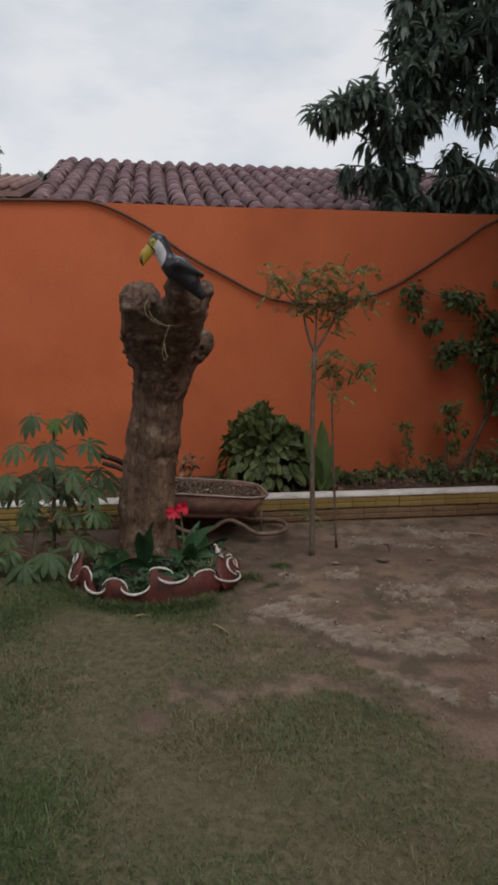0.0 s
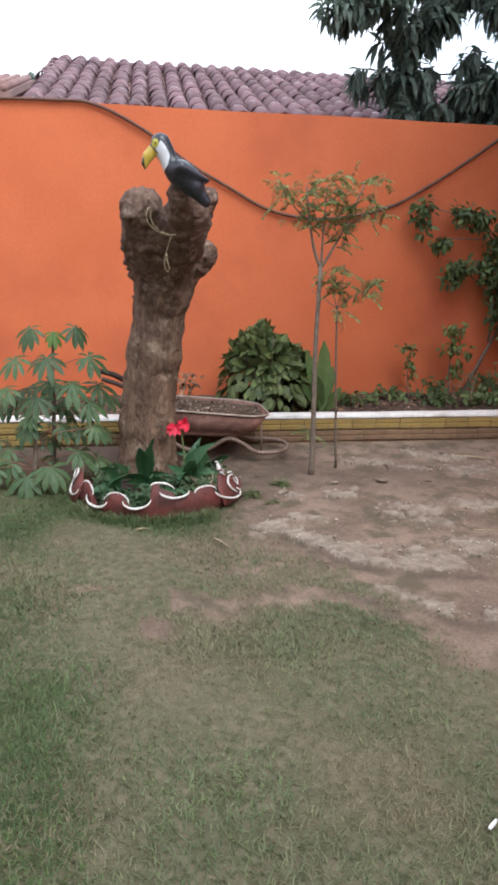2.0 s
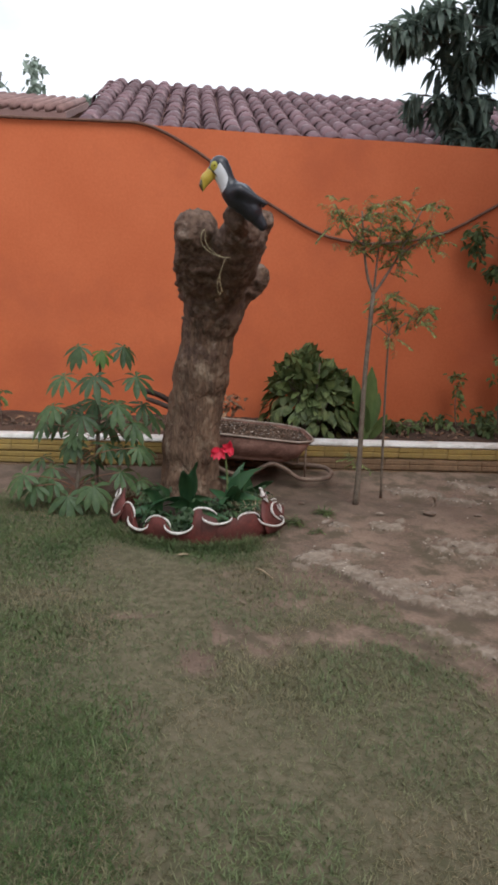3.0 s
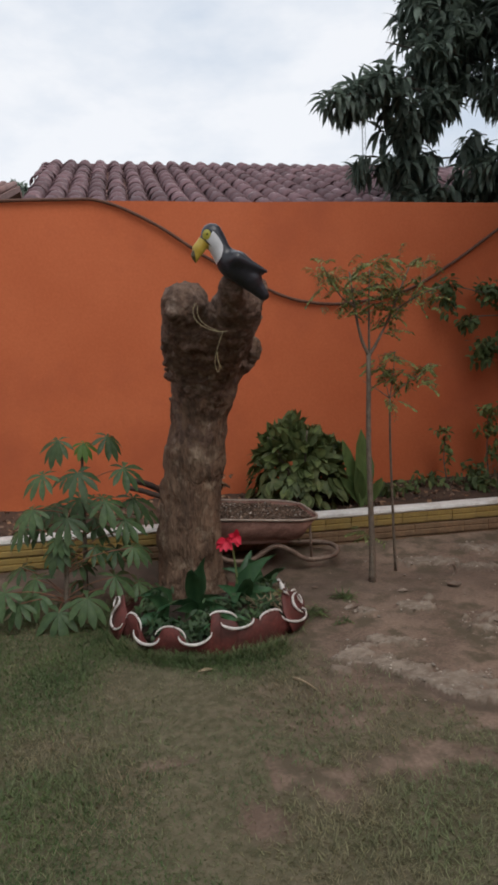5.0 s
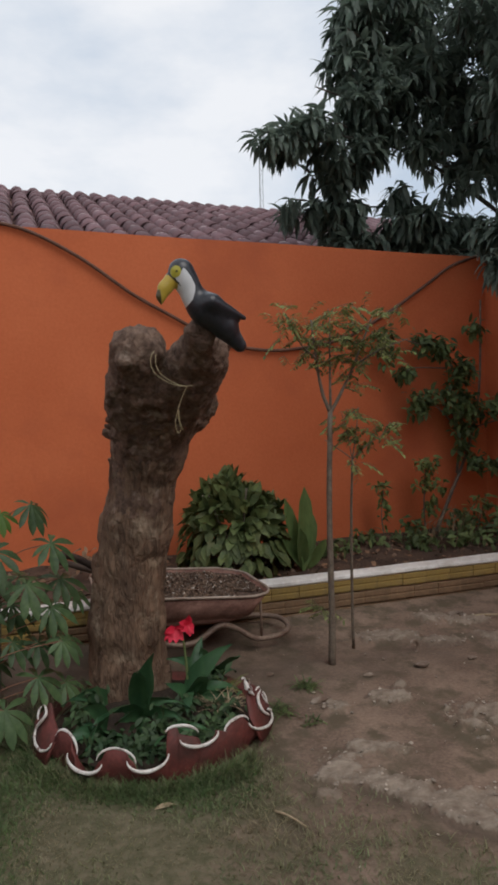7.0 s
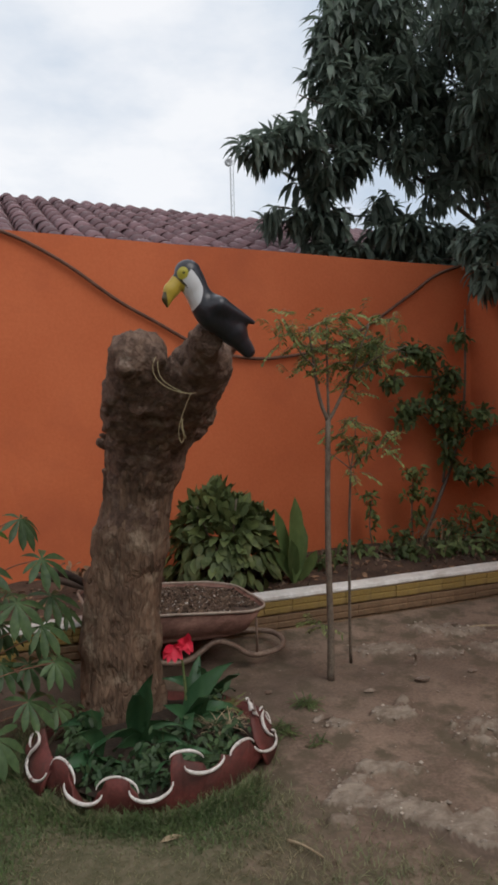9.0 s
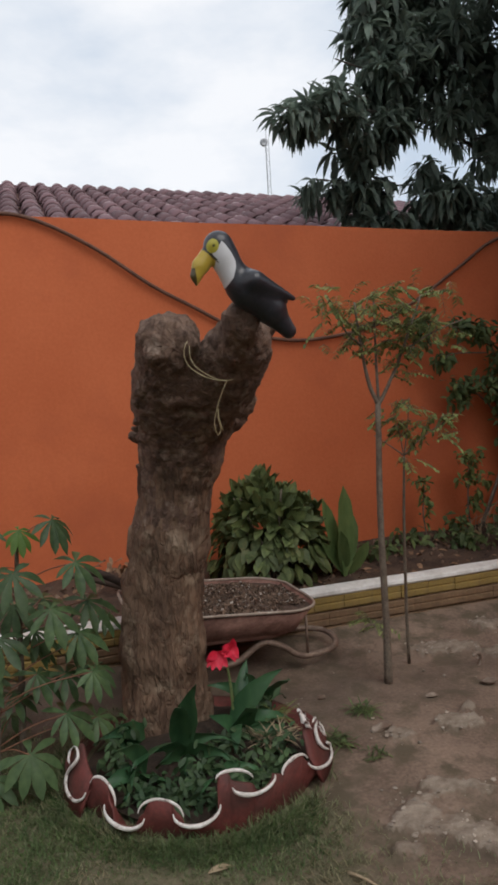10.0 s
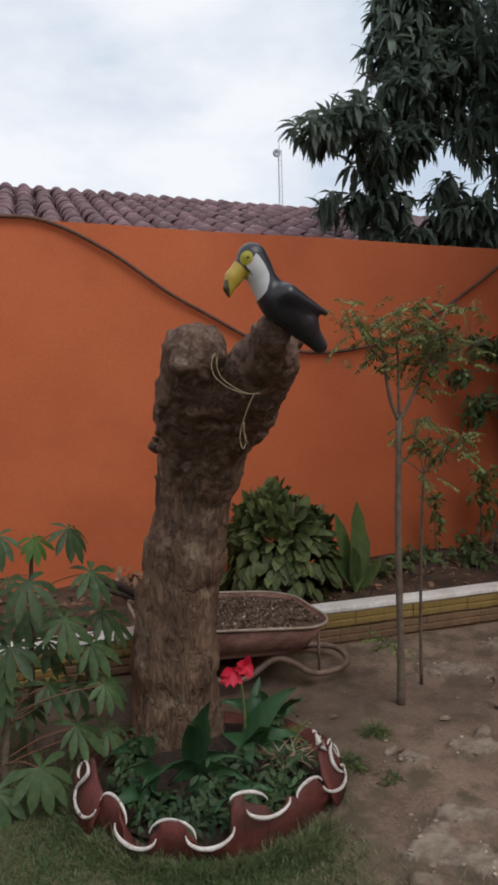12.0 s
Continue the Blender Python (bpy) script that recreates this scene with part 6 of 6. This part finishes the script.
# ---- turf ----
def turf(name, label, count, x0, x1, y0, y1, seed, coarse, fringe=False, mat=None, lush_only=False):
    rs = np.random.RandomState(seed)
    x = rs.uniform(x0, x1, count)
    y = y0 + (y1 - y0) * rs.uniform(0, 1, count) ** (1.0 if coarse > 1 else 1.25)
    gx, gy = np.arange(-7.2, 3.6, 0.1), np.arange(-1.8, 5.9, 0.1)
    patchy = np.array([[0.5 + 0.5 * noise.noise(Vector((u * 1.6, v * 1.6, 20))) for u in gx] for v in gy])
    lush = patchy[np.clip(np.searchsorted(gy, y), 0, len(gy) - 1), np.clip(np.searchsorted(gx, x), 0, len(gx) - 1)]
    lush = lush + 0.5 * np.clip((-0.25 - x) / 0.5, 0, 1) * np.clip((3.2 - y) / 0.6, 0, 1)
    ring = np.hypot(x - TYRE_C[0], y - TYRE_C[1])
    lush = lush + 0.5 * (ring < 0.62)
    worn = bare_near(x, y)
    keep = (rs.uniform(0, 1, count) < 1 - worn) & (ring > 0.51) & (rs.uniform(0, 1, count) < 0.55 + 0.45 * lush) & (y < 5.68)
    if fringe:
        keep &= ring < 0.52 + 0.09 * rs.uniform(0, 1, count) * patchy[np.clip(np.searchsorted(gy, y * 2.3 - 6), 0, len(gy) - 1), np.clip(np.searchsorted(gx, x * 3), 0, len(gx) - 1)] * 1.6
    if lush_only:
        front = np.clip((-0.28 - x + 0.25 * (lush - 0.5)) / 0.25, 0, 1) * np.clip((3.7 - y) / 0.9, 0, 1)
        beside = np.clip((-0.62 - x + 0.3 * (lush - 0.5)) / 0.2, 0, 1) * np.clip((y - 3.7) / 0.3, 0, 1)
        foot = np.clip((0.86 - ring + 0.25 * (lush - 0.8)) / 0.2, 0, 1) * (x < 0.15)
        keep &= rs.uniform(0, 1, count) < np.maximum(np.maximum(front, beside), foot)
    if not fringe:
        ragged = 1.1 * (lush - 0.5)
        inner = np.clip((x + 2.6) / 0.7 + ragged, 0, 1) * np.clip((y - 1.15) / 0.5 + ragged, 0, 1) * np.clip((2.25 - x) / 0.2, 0, 1)
        inner *= np.clip((x + 2.8) / 0.3, 0, 1) * np.clip((y - 1.0) / 0.25, 0, 1)
        chance = np.random.RandomState(seed + 40).uniform(0, 1, count)
        keep &= (chance > inner) if coarse > 1 else (chance < inner)
    L = ((0.014 + 0.020 * lush) * rs.uniform(0.5, 1.4, count) * np.where(ring < 0.57, 1.0 + 1.1 * rs.uniform(0, 1, count), 1.0) * coarse ** 0.5)[keep]
    x, y = x[keep], y[keep]
    k = len(x)
    z = -0.037 * np.maximum(0, 5.7 - np.maximum(y, -2.0)) - 0.004
    a = rs.uniform(0, 2 * np.pi, k)
    lean = rs.uniform(0.2, 1.3, k)
    hx, hy = np.cos(a) * lean, np.sin(a) * lean
    norm = np.sqrt(hx * hx + hy * hy + 1)
    hx, hy, hz = hx / norm, hy / norm, 1 / norm
    sx, sy = -np.sin(a), np.cos(a)
    w = rs.uniform(0.0009, 0.0019, k) * coarse
    v = np.zeros((k, 5, 3))
    for j, (t, ww) in enumerate(((0, 1), (0, -1), (0.55, 0.8), (0.55, -0.8), (1, 0))):
        bend = t * t * 0.35
        v[:, j, 0] = x + hx * L * t + sx * w * ww + np.cos(a) * L * bend
        v[:, j, 1] = y + hy * L * t + sy * w * ww + np.sin(a) * L * bend
        v[:, j, 2] = z + hz * L * t - L * bend * 0.45
    q = np.arange(k)[:, None] * 5
    quads = np.concatenate([q, q + 1, q + 3, q + 2], axis=1)
    tris = np.concatenate([q + 2, q + 3, q + 4], axis=1)
    me = mesh_of(name, v.reshape(-1, 3), quads.tolist() + tris.tolist(), mat or M_GRASS)
    tagged(new(name, me), label, "grass", kind="stuff")


M_GRASS = material("lawn_blade", (0.082, 0.118, 0.050), (0.172, 0.205, 0.094), 3.0, 0.6, 0.0, 30, through_light=0.25, island=0.4, stain=(0.225, 0.187, 0.112), stain_scale=2.4, stain_at=(0.40, 0.66))
turf("turf", "short patchy lawn grass, green and straw coloured", 410000, -2.8, 2.2, 1.0, 5.6, 4, 1.0)
M_LUSH = material("fresh_lawn_blade", (0.045, 0.088, 0.026), (0.105, 0.155, 0.052), 4.0, 0.6, 0.0, 30, through_light=0.25, island=0.4)
turf("fresh_grass", "denser fresh green grass on the moister lawn", 410000, -2.8, 0.4, 1.0, 5.0, 8, 1.0, mat=M_LUSH, lush_only=True)
turf("long_grass", "longer green grass round the foot of the planter", 30000, -0.8, 0.46, 4.12, 5.4, 6, 1.15, True)
turf("lawn", "rest of the patchy garden lawn", 120000, -6.9, 3.3, -1.4, 5.6, 5, 3.0)


# ---- bricks of the kerb ----
def kerb_bricks():
    def brick_mesh(mat):
        prof = [(0.0, 0.0), (-0.020, 0.003), (-0.023, 0.010), (-0.023, 0.036), (-0.018, 0.041), (-0.018, 0.046), (-0.023, 0.051), (-0.023, 0.077), (-0.020, 0.083), (0.0, 0.086)]
        verts, faces = [], []
        for x in (0.001, 0.190):
            verts += [(x, y, z) for y, z in prof]
        q = len(prof)
        for k in range(q - 1):
            faces.append((k, k + 1, q + k + 1, q + k))
        faces += [tuple(range(q))[::-1], tuple(range(q, 2 * q))]
        return mesh_of("brick", verts, faces, mat, smooth=False)
    upper, lower = brick_mesh(M_YELLOW), brick_mesh(M_BRICK)
    org = origin_of(KERB)
    for row, (me, z, off) in enumerate(((upper, 0.139, 0.0), (lower, 0.048, 0.09), (lower, -0.043, 0.03))):
        for i in range(54 if row < 2 else 40):
            x = -6.9 + off + i * 0.192 if row < 2 else -4.2 + off + i * 0.192
            if x + 0.19 > EAST_X:
                continue
            ob = new("brick", upper if row == 1 and x < -0.75 else me)
            ob.parent = KERB
            ob.matrix_basis = Matrix.Translation(Vector((x, 5.748 + rnd(-0.003, 0.002), z + rnd(-0.002, 0.002))) - org) @ Euler((0, rnd(-0.006, 0.006), rnd(-0.008, 0.008))).to_matrix().to_4x4()


kerb_bricks()
